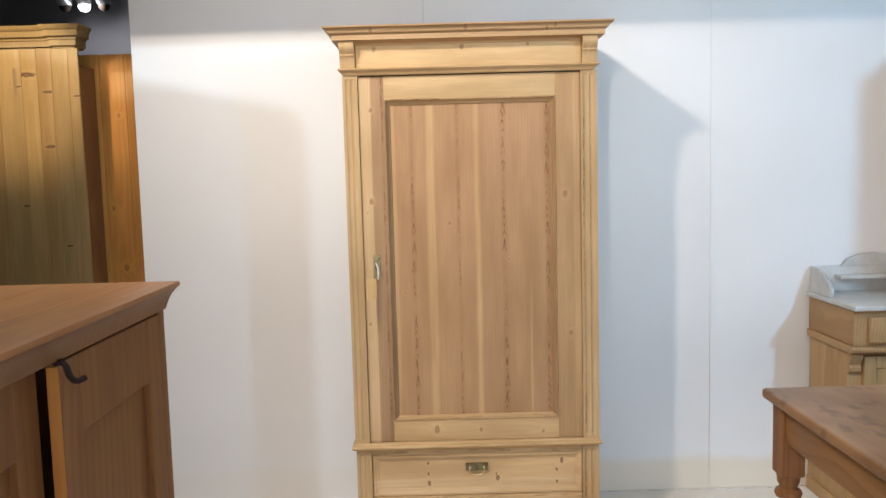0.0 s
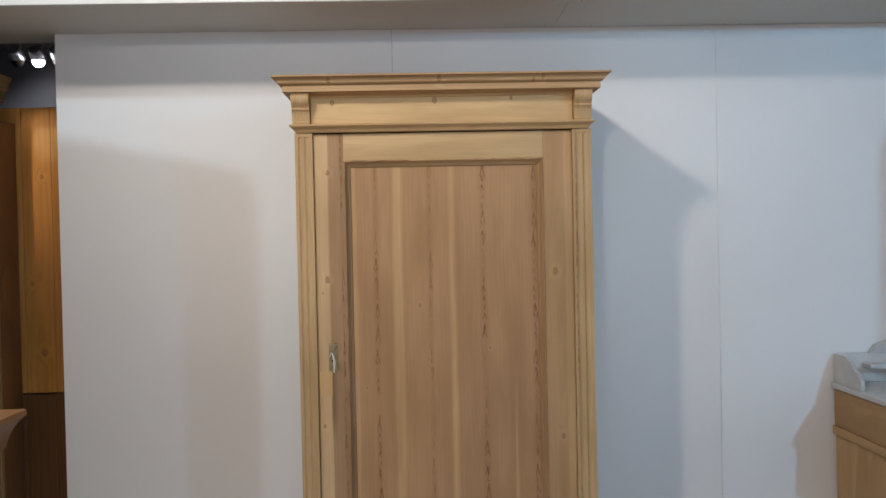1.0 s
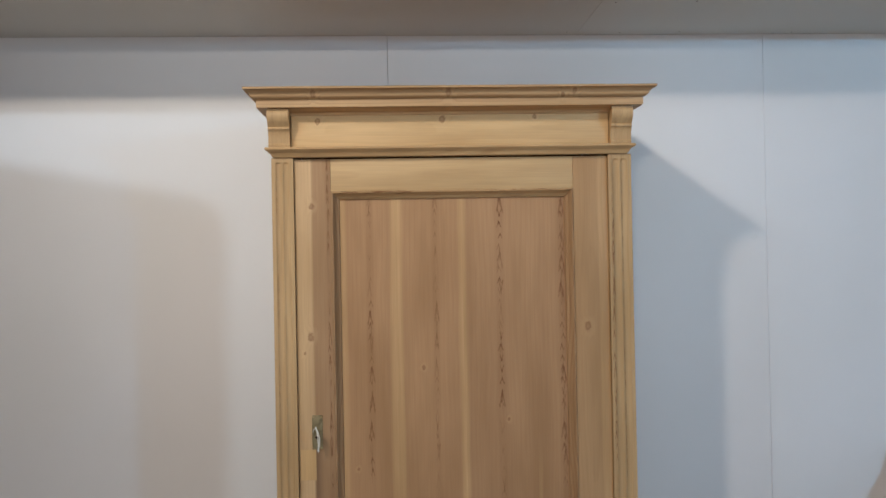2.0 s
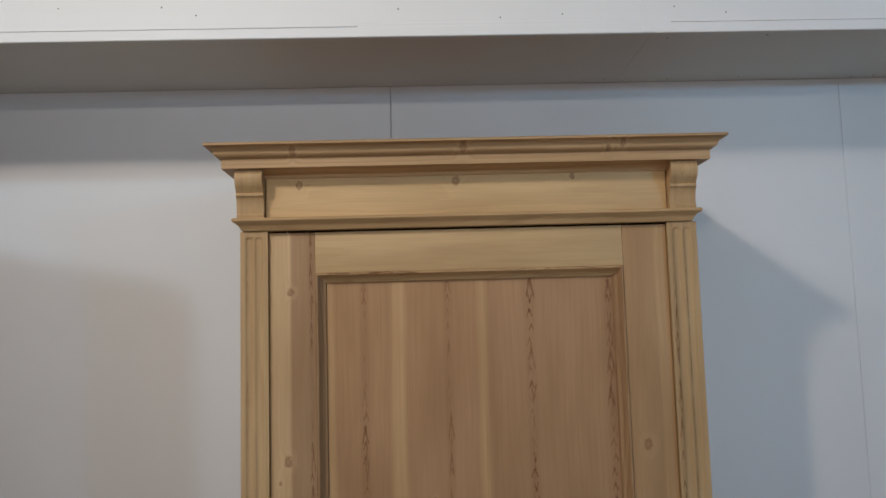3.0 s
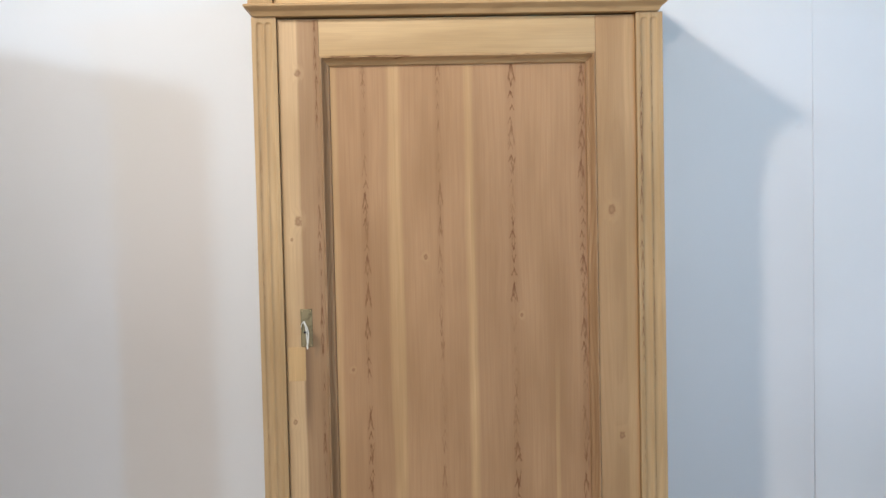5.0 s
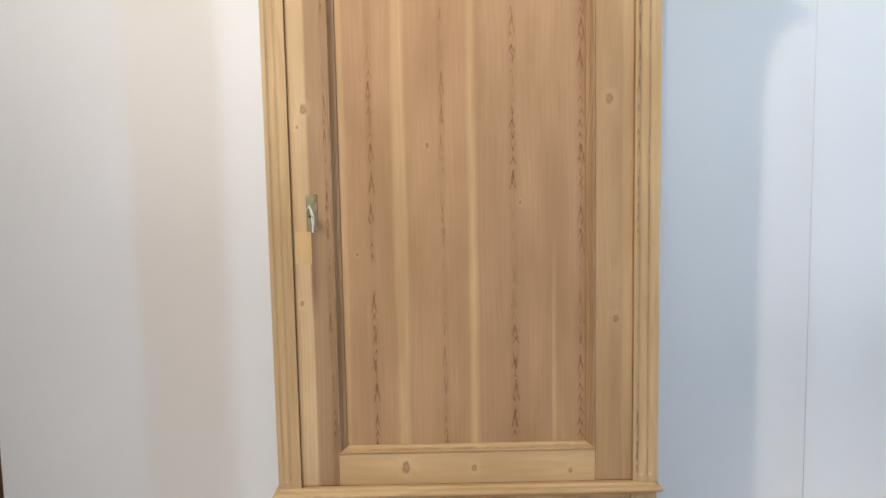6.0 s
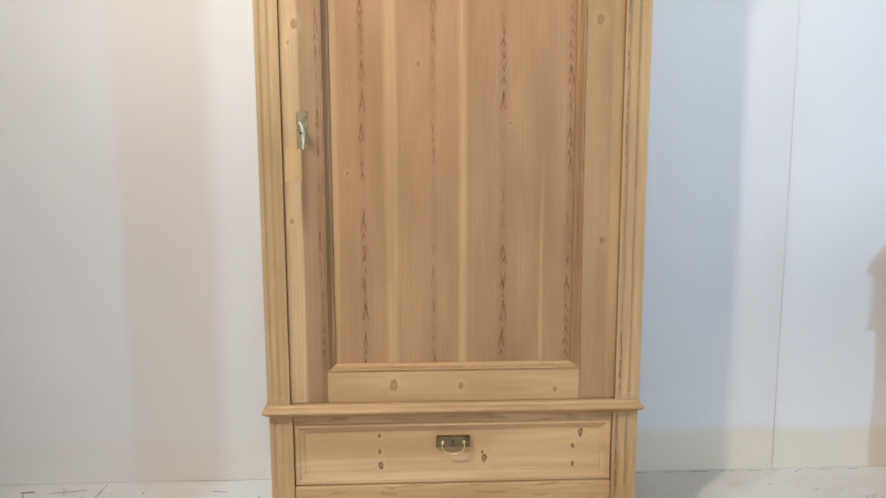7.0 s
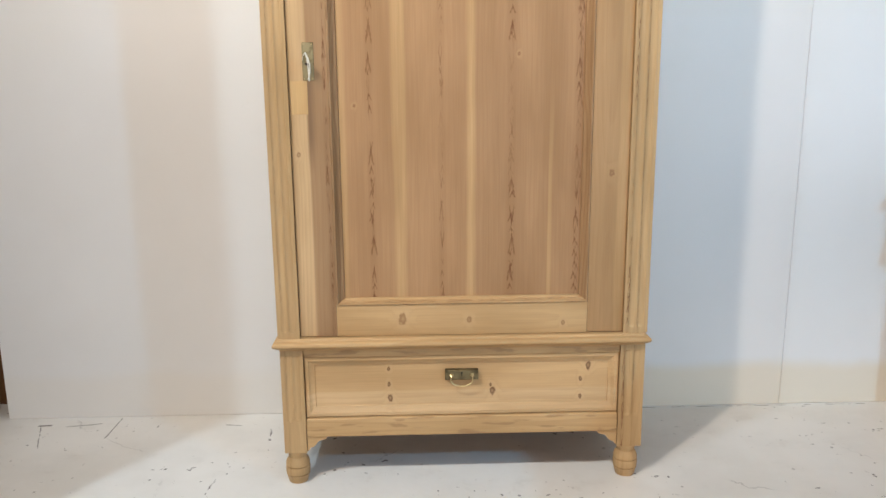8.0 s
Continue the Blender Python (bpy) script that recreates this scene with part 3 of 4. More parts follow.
# ---- the pine wardrobe ----
def fluted(bm, x0, x1, y_front, y_back, z0, z1, f0, f1, at, count=2, depth=0.0034):
    """An upright with flutes between f0 and f1, round at their ends."""
    w = x1 - x0
    pitch = w * 0.35
    rad = pitch * 0.38
    cols = 40
    xs = [x0 + w * i / cols for i in range(cols + 1)]
    zs = sorted({z0, z1, f0, f1, *[f0 + rad * k / 4 for k in range(1, 5)], *[f1 - rad * k / 4 for k in range(1, 5)], f0 - 0.001, f1 + 0.001})
    mids = [x0 + w / 2 + pitch * (i - (count - 1) / 2) for i in range(count)]

    def sink(x, z):
        for m in mids:
            dz = max(f0 + rad - z, z - (f1 - rad), 0.0)
            q = ((x - m) / rad) ** 2 + (dz / rad) ** 2
            if q < 1:
                return depth * (1 - q) ** 0.45
        return 0.0
    grid = [[bm.verts.new((x - at[0], y_front + sink(x, z) - at[1], z - at[2])) for x in xs] for z in zs]
    for a, b in zip(grid, grid[1:]):
        for i in range(cols):
            bm.faces.new((a[i], a[i + 1], b[i + 1], b[i]))
    rear = {}
    for i, j in ((0, 0), (0, -1), (-1, 0), (-1, -1)):
        v = grid[i][j].co
        rear[i, j] = bm.verts.new((v.x, y_back - at[1], v.z))
    bm.faces.new([g[0] for g in grid] + [rear[-1, 0], rear[0, 0]])
    bm.faces.new([g[-1] for g in grid] + [rear[-1, -1], rear[0, -1]])
    bm.faces.new(grid[0] + [rear[0, -1], rear[0, 0]])
    bm.faces.new(grid[-1] + [rear[-1, -1], rear[-1, 0]])
    bm.faces.new((rear[0, 0], rear[0, -1], rear[-1, -1], rear[-1, 0]))


def wardrobe():
    base = (0.0, 0.22, 0.0)
    w = thing("wardrobe", base, "tall stripped pine wardrobe, one panelled door over a drawer", "wardrobe")
    back = 0.452
    # carcass
    for s in (-1, 1):
        x0, x1 = sorted((s * 0.484, s * 0.464))
        board("side_panel", w, pine_up, x0, x1, 0.022, back - 0.012, 0.10, 2.0, 0.001)
    board("back_panel", w, pine_inner, -0.463, 0.463, back - 0.012, back, 0.14, 2.0, 0.001)
    board("shelf", w, pine_inner, -0.463, 0.463, 0.03, back - 0.013, 0.372, 0.392, 0.001)
    board("bottom_board", w, pine_inner, -0.463, 0.463, 0.03, back - 0.013, 0.140, 0.158, 0.001)
    board("top_board", w, pine_up, -0.463, 0.463, 0.03, back - 0.013, 1.975, 1.999, 0.001)
    # fluted pilasters, upper and lower
    for s in (-1, 1):
        for z0, z1, f0, f1, out, inn in ((0.421, 1.884, 0.437, 1.872, 0.491, 0.4325), (0.092, 0.389, 0.183, 0.374, 0.488, 0.4275)):
            x0, x1 = sorted((s * (out + (0.006 if s > 0 else 0.0)), s * inn))
            at = ((x0 + x1) / 2, 0.0, (z0 + z1) / 2)
            bm = bmesh.new()
            fluted(bm, x0, x1, -0.009, 0.021, z0, z1, f0, f1, at)
            part("pilaster", bm, pine_torn if s > 0 else pine_up, w, "", at, smooth=True)
    # mouldings round the carcass
    bm = bmesh.new()
    at = (0, 0, 0.405)
    wrap(bm, 0.484, -0.012, back - 0.02, [(-0.02, 0.389), (0.002, 0.389), (0.004, 0.393), (0.012, 0.397), *arc(0.0125, 0.4065, 0.0075, -80, 80, 6), (0.006, 0.416), (0.003, 0.421), (-0.02, 0.421)], at)
    part("waist_moulding", bm, pine_cross, w, "", at, smooth=True)
    bm = bmesh.new()
    at = (0, 0, 1.897)
    wrap(bm, 0.484, -0.012, back - 0.02, [(-0.02, 1.885), (0.002, 1.885), (0.004, 1.887), (0.007, 1.893), (0.012, 1.899), (0.0185, 1.9025), (0.021, 1.905), (0.021, 1.9085), (0.018, 1.911), (0.005, 1.912), (-0.02, 1.912)], at)
    part("frieze_moulding", bm, pine_cross, w, "", at, smooth=True)
    # frieze and corbels
    board("frieze_board", w, pine_frieze, -0.4365, 0.4365, -0.004, 0.02, 1.9125, 2.012, 0.001)
    for s in (-1, 1):
        x0, x1 = sorted((s * 0.4385, s * 0.496))
        outline = [(0.02, 1.9125), (-0.020, 1.9125), (-0.021, 1.919), (-0.018, 1.922), (-0.019, 1.938), (-0.022, 1.950), (-0.026, 1.957), (-0.029, 1.959), (-0.029, 1.963), (-0.026, 1.965), (-0.029, 1.970), (-0.036, 1.976), (-0.041, 1.984), (-0.0435, 1.992), (-0.0435, 2.000), (-0.040, 2.007), (-0.038, 2.008), (-0.038, 2.012), (0.02, 2.012)]
        bm = bmesh.new()
        prism(bm, outline, x0 - (x0 + x1) / 2, x1 - (x0 + x1) / 2)
        for v in bm.verts:
            v.co.z -= 1.962
        part("corbel", bm, pine_up, w, "carved scroll corbel", ((x0 + x1) / 2, 0, 1.962), smooth=True)
    # cornice
    bm = bmesh.new()
    at = (0, 0, 2.035)
    wrap(bm, 0.484, -0.012, back - 0.005, [(-0.03, 1.9985), (-0.004, 1.9985), *[(0.034 - 0.036 * math.cos(radians(a)), 1.9985 + 0.0150 * math.sin(radians(a))) for a in (12, 30, 50, 70, 88)], (0.037, 2.0135), (0.038, 2.014), (0.038, 2.0335), (0.039, 2.0345), *[(0.040 + 0.012 * i / 5 + 0.004 * math.sin(math.pi * i / 5), 2.0345 + 0.012 * i / 5) for i in range(1, 6)], *[(0.052 + 0.014 * i / 5 - 0.003 * math.sin(math.pi * i / 5), 2.0465 + 0.011 * i / 5) for i in range(1, 6)], (0.0685, 2.0580), (0.0690, 2.0625), (0.0665, 2.0640), (-0.03, 2.064)], at)
    part("cornice", bm, pine_crown, w, "projecting moulded cornice", at, smooth=True)
    board("cornice_top", w, pine_inner, -0.455, 0.455, 0.018, back - 0.006, 2.045, 2.060, 0.001)
    # door
    door = part("door", *_door_back(), w, "panelled door, closed", (0, 0.02, 1.15))
    board("stile", door, pine_stile_l, -0.4311, -0.33306, 0.0, 0.024, 0.4235, 1.8805, 0.002)
    board("stile", door, pine_stile_r, 0.33506, 0.4316, 0.0, 0.024, 0.4235, 1.8805, 0.002)
    board("rail", door, pine_rail_t, -0.3330, 0.33495, 0.0005, 0.024, 1.7925, 1.8805, 0.0015)
    board("rail", door, pine_rail_b, -0.3330, 0.33495, 0.0005, 0.024, 0.4225, 0.5085, 0.001)
    for mat, x0, x1 in ((pine_panel_a, -0.3125, -0.1601), (pine_panel_b, -0.1601, 0.0252), (pine_panel_c, 0.0252, 0.3145)):
        board("panel_board", door, mat, x0, x1, 0.0215, 0.027, 0.5225, 1.773, 0.0)
    # mitred moulding round the panel: (inward, depth)
    prof = [(0.0, 0.022), (0.0, -0.001), (0.002, -0.0035), (0.005, -0.003), (0.007, 0.0), (0.009, 0.006), (0.013, 0.012), (0.017, 0.015), (0.020, 0.016), (0.022, 0.0213), (0.022, 0.022)]
    X0, X1, Z0, Z1 = -0.3330, 0.3350, 0.5088, 1.7922
    sides = {"bottom": ((X0, Z0, 1, 1), (X1, Z0, -1, 1)), "top": ((X0, Z1, 1, -1), (X1, Z1, -1, -1)), "left": ((X0, Z0, 1, 1), (X0, Z1, 1, -1)), "right": ((X1, Z0, -1, 1), (X1, Z1, -1, -1))}
    for key, ((xa, za, sa, ta), (xb, zb, sb, tb)) in sides.items():
        at = ((xa + xb) / 2, 0.0, (za + zb) / 2)
        bm = bmesh.new()
        ends = [[bm.verts.new((x + s * i - at[0], d, z + t * i * (0.68 if t > 0 else 1.0) - at[2])) for i, d in prof] for x, z, s, t in ((xa, za, sa, ta), (xb, zb, sb, tb))]
        m = len(prof)
        for i in range(m):
            j = (i + 1) % m
            bm.faces.new((ends[0][i], ends[0][j], ends[1][j], ends[1][i]))
        bm.faces.new(ends[0])
        bm.faces.new(ends[1][::-1])
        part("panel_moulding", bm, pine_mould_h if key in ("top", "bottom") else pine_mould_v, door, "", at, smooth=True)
    board("repair_patch", door, pine_patch, -0.4265, -0.3850, -0.0004, 0.004, 1.008, 1.0905, 0.0003, "paler let-in repair patch", segments=1)
    # lock plate, key and string
    plate = board("lock_plate", door, brass, -0.3945, -0.3660, -0.0022, -0.0002, 1.0915, 1.1835, 0.0012, "aged brass lock plate", segments=1)
    # drawer
    rail = board("drawer_rail", w, pine_worn, -0.4265, 0.4265, -0.005, 0.02, 0.3655, 0.3885, 0.002)
    drawer = part("drawer", *_drawer_front(), w, "pine drawer front with a fielded panel", (0.0, 0.0, 0.279), smooth=True)
    hp = board("handle_plate", drawer, brass_dark, -0.047, 0.043, -0.0022, 0.0142, 0.2935, 0.3215, 0.0012, "aged brass handle plate", segments=1)
    board("base_rail", w, pine_worn, -0.4265, 0.4265, -0.009, 0.02, 0.137, 0.1915, 0.006, segments=3)
    # shaped brackets under the base rail
    for s in (-1, 1):
        bm = bmesh.new()
        o = [(0.4265, 0.1365), (0.372, 0.1365), (0.374, 0.131), (0.381, 0.128), (0.389, 0.127), (0.397, 0.122), (0.404, 0.112), (0.411, 0.106), (0.418, 0.106), (0.421, 0.099), (0.4265, 0.096)]
        prism(bm, [(s * a - s * 0.40, b - 0.12) for a, b in o], -0.004, 0.016, "xz")
        part("bracket", bm, pine_cross, w, "shaped corner bracket", (s * 0.40, 0, 0.12))
    # turned feet
    for s in (-1, 1):
        for y in (0.016, 0.415):
            bm = bmesh.new()
            lathe(bm, [(0.023, 0.0), (0.026, 0.001), (0.0285, 0.010), (0.0315, 0.022), (0.0325, 0.0235), (0.0285, 0.025), (0.0325, 0.0265), (0.0335, 0.036), (0.0335, 0.045), (0.0325, 0.0475), (0.0285, 0.049), (0.0325, 0.0505), (0.0325, 0.058), (0.0300, 0.066), (0.0265, 0.0715), (0.0245, 0.074), (0.0245, 0.080), (0.027, 0.085), (0.027, 0.0918)], 0, 0)
            part("foot", bm, pine_up, w, "turned bun foot", (s * 0.458, y, 0), smooth=True)
    return w, plate, hp


def _door_back():
    bm = bmesh.new()
    add_box(bm, -0.4295, 0.4295, 0.0275, 0.034, 0.4240, 1.8800, 0.0, (0, 0.02, 1.15))
    return bm, pine_inner


def _drawer_front():
    """A board whose moulded rim slopes down to a field."""
    x0, x1, z0, z1 = -0.4255, 0.4255, 0.1935, 0.3640
    steps = [(0.0, 0.022), (0.0, 0.0015), (0.0015, 0.0), (0.010, 0.0), (0.013, 0.003), (0.020, 0.0085), (0.025, 0.0105), (0.0262, 0.0135), (0.030, 0.0140)]
    bm = bmesh.new()
    rings = []
    for i, d in steps:
        rings.append([bm.verts.new((x, d, z - 0.279)) for x, z in ((x0 + i, z0 + i), (x1 - i, z0 + i), (x1 - i, z1 - i), (x0 + i, z1 - i))])
    for a, b in zip(rings, rings[1:]):
        for s in range(4):
            t = (s + 1) % 4
            bm.faces.new((a[s], a[t], b[t], b[s]))
    bm.faces.new(rings[-1])
    bm.faces.new(rings[0][::-1])
    return bm, pine_drawer


pine_robe, lock_plate, handle_plate = wardrobe()


# fittings of the wardrobe
def keyhole(parent, x, y, z, size):
    bm = bmesh.new()
    o = [*arc(x, z + size * 0.55, size * 0.42, -60, 240, 10), (x - size * 0.22, z - size), (x + size * 0.22, z - size)]
    prism(bm, [(a - x, b - z) for a, b in o], -0.0004, 0.0004, "xz")
    part("keyhole", bm, hole_mat, parent, "", (x, y, z))


def studs(parent, spots, radius, y):
    for x, z in spots:
        bm = bmesh.new()
        bmesh.ops.create_uvsphere(bm, u_segments=12, v_segments=8, radius=radius)
        for v in bm.verts:
            v.co.y *= 0.6
        part("stud", bm, brass_bright, parent, "", (x, y, z), smooth=True)


keyhole(handle_plate, -0.002, -0.0026, 0.3105, 0.006)
studs(handle_plate, ((-0.030, 0.3075), (0.0265, 0.3075)), 0.0055, -0.003)
bm = bmesh.new()
tube(bm, [(-0.030, -0.004, 0.3075), (-0.031, -0.008, 0.303), *[(-0.002 + 0.0305 * math.cos(radians(a)), -0.010, 0.298 + 0.020 * math.sin(radians(a))) for a in range(-172, -4, 14)], (0.0275, -0.008, 0.303), (0.0265, -0.004, 0.3075)], 0.0019)
c = Vector((-0.002, -0.01, 0.295))
for v in bm.verts:
    v.co -= c
part("bail", bm, brass_bright, handle_plate, "worn brass bail pull", c, smooth=True)
keyhole(lock_plate, -0.380, -0.0026, 1.128, 0.006)
studs(lock_plate, ((-0.3905, 1.1795), (-0.370, 1.1795), (-0.3905, 1.0955), (-0.370, 1.0955)), 0.0016, -0.0022)
bm = bmesh.new()
tube(bm, [(-0.380, -0.001, 1.131), (-0.380, -0.036, 1.131)], 0.0032)
c = Vector((-0.380, -0.015, 1.131))
for v in bm.verts:
    v.co -= c
part("key", bm, iron, lock_plate, "", c, smooth=True)
bm = bmesh.new()
tube(bm, [(-0.380 + 0.0035 * math.cos(radians(a)) - 0.003, -0.032, 1.144 + 0.013 * math.sin(radians(a))) for a in range(0, 361, 24)], 0.0017, 6)
c = Vector((-0.383, -0.032, 1.144))
for v in bm.verts:
    v.co -= c
part("key_bow", bm, brass, lock_plate, "", c, smooth=True)
bm = bmesh.new()
tube(bm, [(-0.390, -0.020, 1.142), (-0.386, -0.033, 1.152), (-0.382, -0.036, 1.158), (-0.378, -0.036, 1.146), (-0.3765, -0.032, 1.125), (-0.3755, -0.028, 1.105), (-0.3755, -0.027, 1.090)], 0.0018, 6)
tube(bm, [(-0.382, -0.036, 1.158), (-0.375, -0.038, 1.145), (-0.3715, -0.035, 1.128), (-0.373, -0.031, 1.110), (-0.377, -0.028, 1.094)], 0.0018, 6)
c = Vector((-0.378, -0.03, 1.12))
for v in bm.verts:
    v.co -= c
part("string", bm, string_mat, lock_plate, "knotted white string on the key", c, smooth=True)


# ---- the washstand ----
def washstand():
    x0, x1, front, top = 1.556, 2.12, 0.112, 0.922
    w = thing("washstand", ((x0 + x1) / 2, 0.24, 0), "pale pine washstand with a grey marble top", "washstand")
    board("body", w, pine_wash, x0, x1, front, 0.45, 0.06, 0.72, 0.002)
    board("drawer_box", w, pine_wash_x, x0 - 0.006, x1 + 0.006, front - 0.055, 0.45, 0.7525, top - 0.022, 0.003)
    bm = bmesh.new()
    prism(bm, [(0.45, -0.016), (front - 0.05, -0.016), (front - 0.06, -0.008), (front - 0.062, 0.002), (front - 0.052, 0.012), (front - 0.046, 0.0155), (0.45, 0.0155)], x0 - 0.014, x1 + 0.014)
    part("drawer_moulding", bm, pine_wash_x, w, "", (0, 0, 0.736))
    # rounded drawer corner block and scrolls below it
    for x in (x0 + 0.025, x1 - 0.025):
        bm = bmesh.new()
        o = [(0.0, -0.09), (-0.008, -0.09), (-0.02, -0.08), (-0.021, -0.066), (-0.012, -0.055), (-0.014, -0.047), (-0.022, -0.04), (-0.03, -0.024), (-0.03, -0.008), (-0.022, 0.0), (0.0, 0.0)]
        prism(bm, o, -0.024, 0.024)
        part("scroll", bm, pine_wash, w, "carved scroll bracket", (x, front, 0.719), smooth=True)
    for xa, xb in ((x0 + 0.06, (x0 + x1) / 2 - 0.006), ((x0 + x1) / 2 + 0.006, x1 - 0.06)):
        door = board("door", w, pine_wash, xa, xb, front - 0.014, front - 0.001, 0.10, 0.70, 0.003)
        for p in ((xa + 0.0005, xa + 0.05, 0.101, 0.699), (xb - 0.05, xb - 0.0005, 0.101, 0.699)):
            board("stile", door, pine_wash, p[0], p[1], front - 0.022, front - 0.0145, p[2], p[3], 0.003)
        for z in (0.101, 0.649):
            board("rail", door, pine_wash, xa + 0.0505, xb - 0.0505, front - 0.021, front - 0.0145, z, z + 0.05, 0.003)
    drawer = board("drawer", w, pine_wash_x, x0 + 0.05, x1 - 0.05, front - 0.075, front - 0.056, 0.765, 0.872, 0.008, segments=3)
    board("marble_top", w, marble_mat, x0 - 0.018, x1 + 0.018, front - 0.086, 0.455, top - 0.0215, top, 0.005, "grey veined marble top", segments=3)
    board("splash_back", w, marble_mat, x0 - 0.002, x1 + 0.002, 0.436, 0.456, top + 0.0005, top + 0.115, 0.003, "grey marble splash back")
    board("splash_shelf", w, marble_mat, x0 + 0.10, x1 - 0.10, 0.375, 0.4355, top + 0.062, top + 0.078, 0.003)
    bm = bmesh.new()
    xm = (x0 + x1) / 2
    o = [(xm - 0.15, 0.0), (xm + 0.15, 0.0), (xm + 0.135, 0.014), (xm + 0.125, 0.03), (xm + 0.07, 0.05), (xm, 0.058), (xm - 0.07, 0.05), (xm - 0.125, 0.03), (xm - 0.135, 0.014)]
    prism(bm, [(a - xm, b) for a, b in o], -0.009, 0.009, "xz")
    part("splash_crest", bm, marble_mat, w, "shaped marble crest", (xm, 0.446, top + 0.1155))
    for x in (x0 + 0.006, x1 - 0.006):
        bm = bmesh.new()
        o = [(0.4355, 0.0), (0.265, 0.0), (0.262, 0.02), (0.266, 0.034), (0.275, 0.040), (0.283, 0.052), (0.295, 0.064), (0.305, 0.066), (0.318, 0.075), (0.345, 0.098), (0.375, 0.112), (0.4355, 0.114)]
        prism(bm, [(a - 0.34, b) for a, b in o], -0.008, 0.008)
        part("splash_side", bm, marble_mat, w, "scalloped marble side splash", (x, 0.34, top + 0.0005))
    board("plinth", w, pine_wash, x0 - 0.008, x1 + 0.008, front - 0.02, 0.452, 0.0, 0.0595, 0.004)


washstand()


# ---- the pine table ----
def table():
    x0, x1, y0, y1, top = 0.928, 2.12, -1.50, -0.555, 0.764
    t = thing("table", ((x0 + x1) / 2, (y0 + y1) / 2, 0), "worn honey-coloured pine table with turned legs", "table")
    board("tabletop", t, pine_honey, x0, x1, y0, y1, top - 0.034, top, 0.013, "worn and stained plank top with rounded edges", segments=4)
    ix, iy = 0.025, 0.03
    for x in (x0 + ix + 0.012, x1 - ix - 0.034):
        board("apron", t, pine_honey_y, x, x + 0.022, y0 + iy + 0.078, y1 - iy - 0.078, top - 0.155, top - 0.0345, 0.002)
    for y in (y0 + iy + 0.012, y1 - iy - 0.034):
        board("apron", t, pine_honey_x, x0 + ix + 0.078, x1 - ix - 0.078, y, y + 0.022, top - 0.155, top - 0.0345, 0.002)
    for x in (x0 + ix + 0.039, x1 - ix - 0.039):
        for y in (y0 + iy + 0.039, y1 - iy - 0.039):
            bm = bmesh.new()
            add_box(bm, -0.0385, 0.0385, -0.0385, 0.0385, top - 0.272, top - 0.0345, 0.004)
            lathe(bm, [(r, z * 0.902) for r, z in ((0.022, 0.0), (0.027, 0.012), (0.026, 0.05), (0.021, 0.075), (0.031, 0.09), (0.031, 0.10), (0.022, 0.112), (0.029, 0.20), (0.037, 0.33), (0.040, 0.40), (0.036, 0.43), (0.025, 0.447), (0.025, 0.455), (0.040, 0.466), (0.043, 0.477), (0.040, 0.488), (0.028, 0.497), (0.028, 0.503), (0.035, 0.520), (0.037, 0.5455))], 0, 0)
            part("leg", bm, pine_honey_z, t, "turned leg", (x, y, 0), smooth=True)


table()


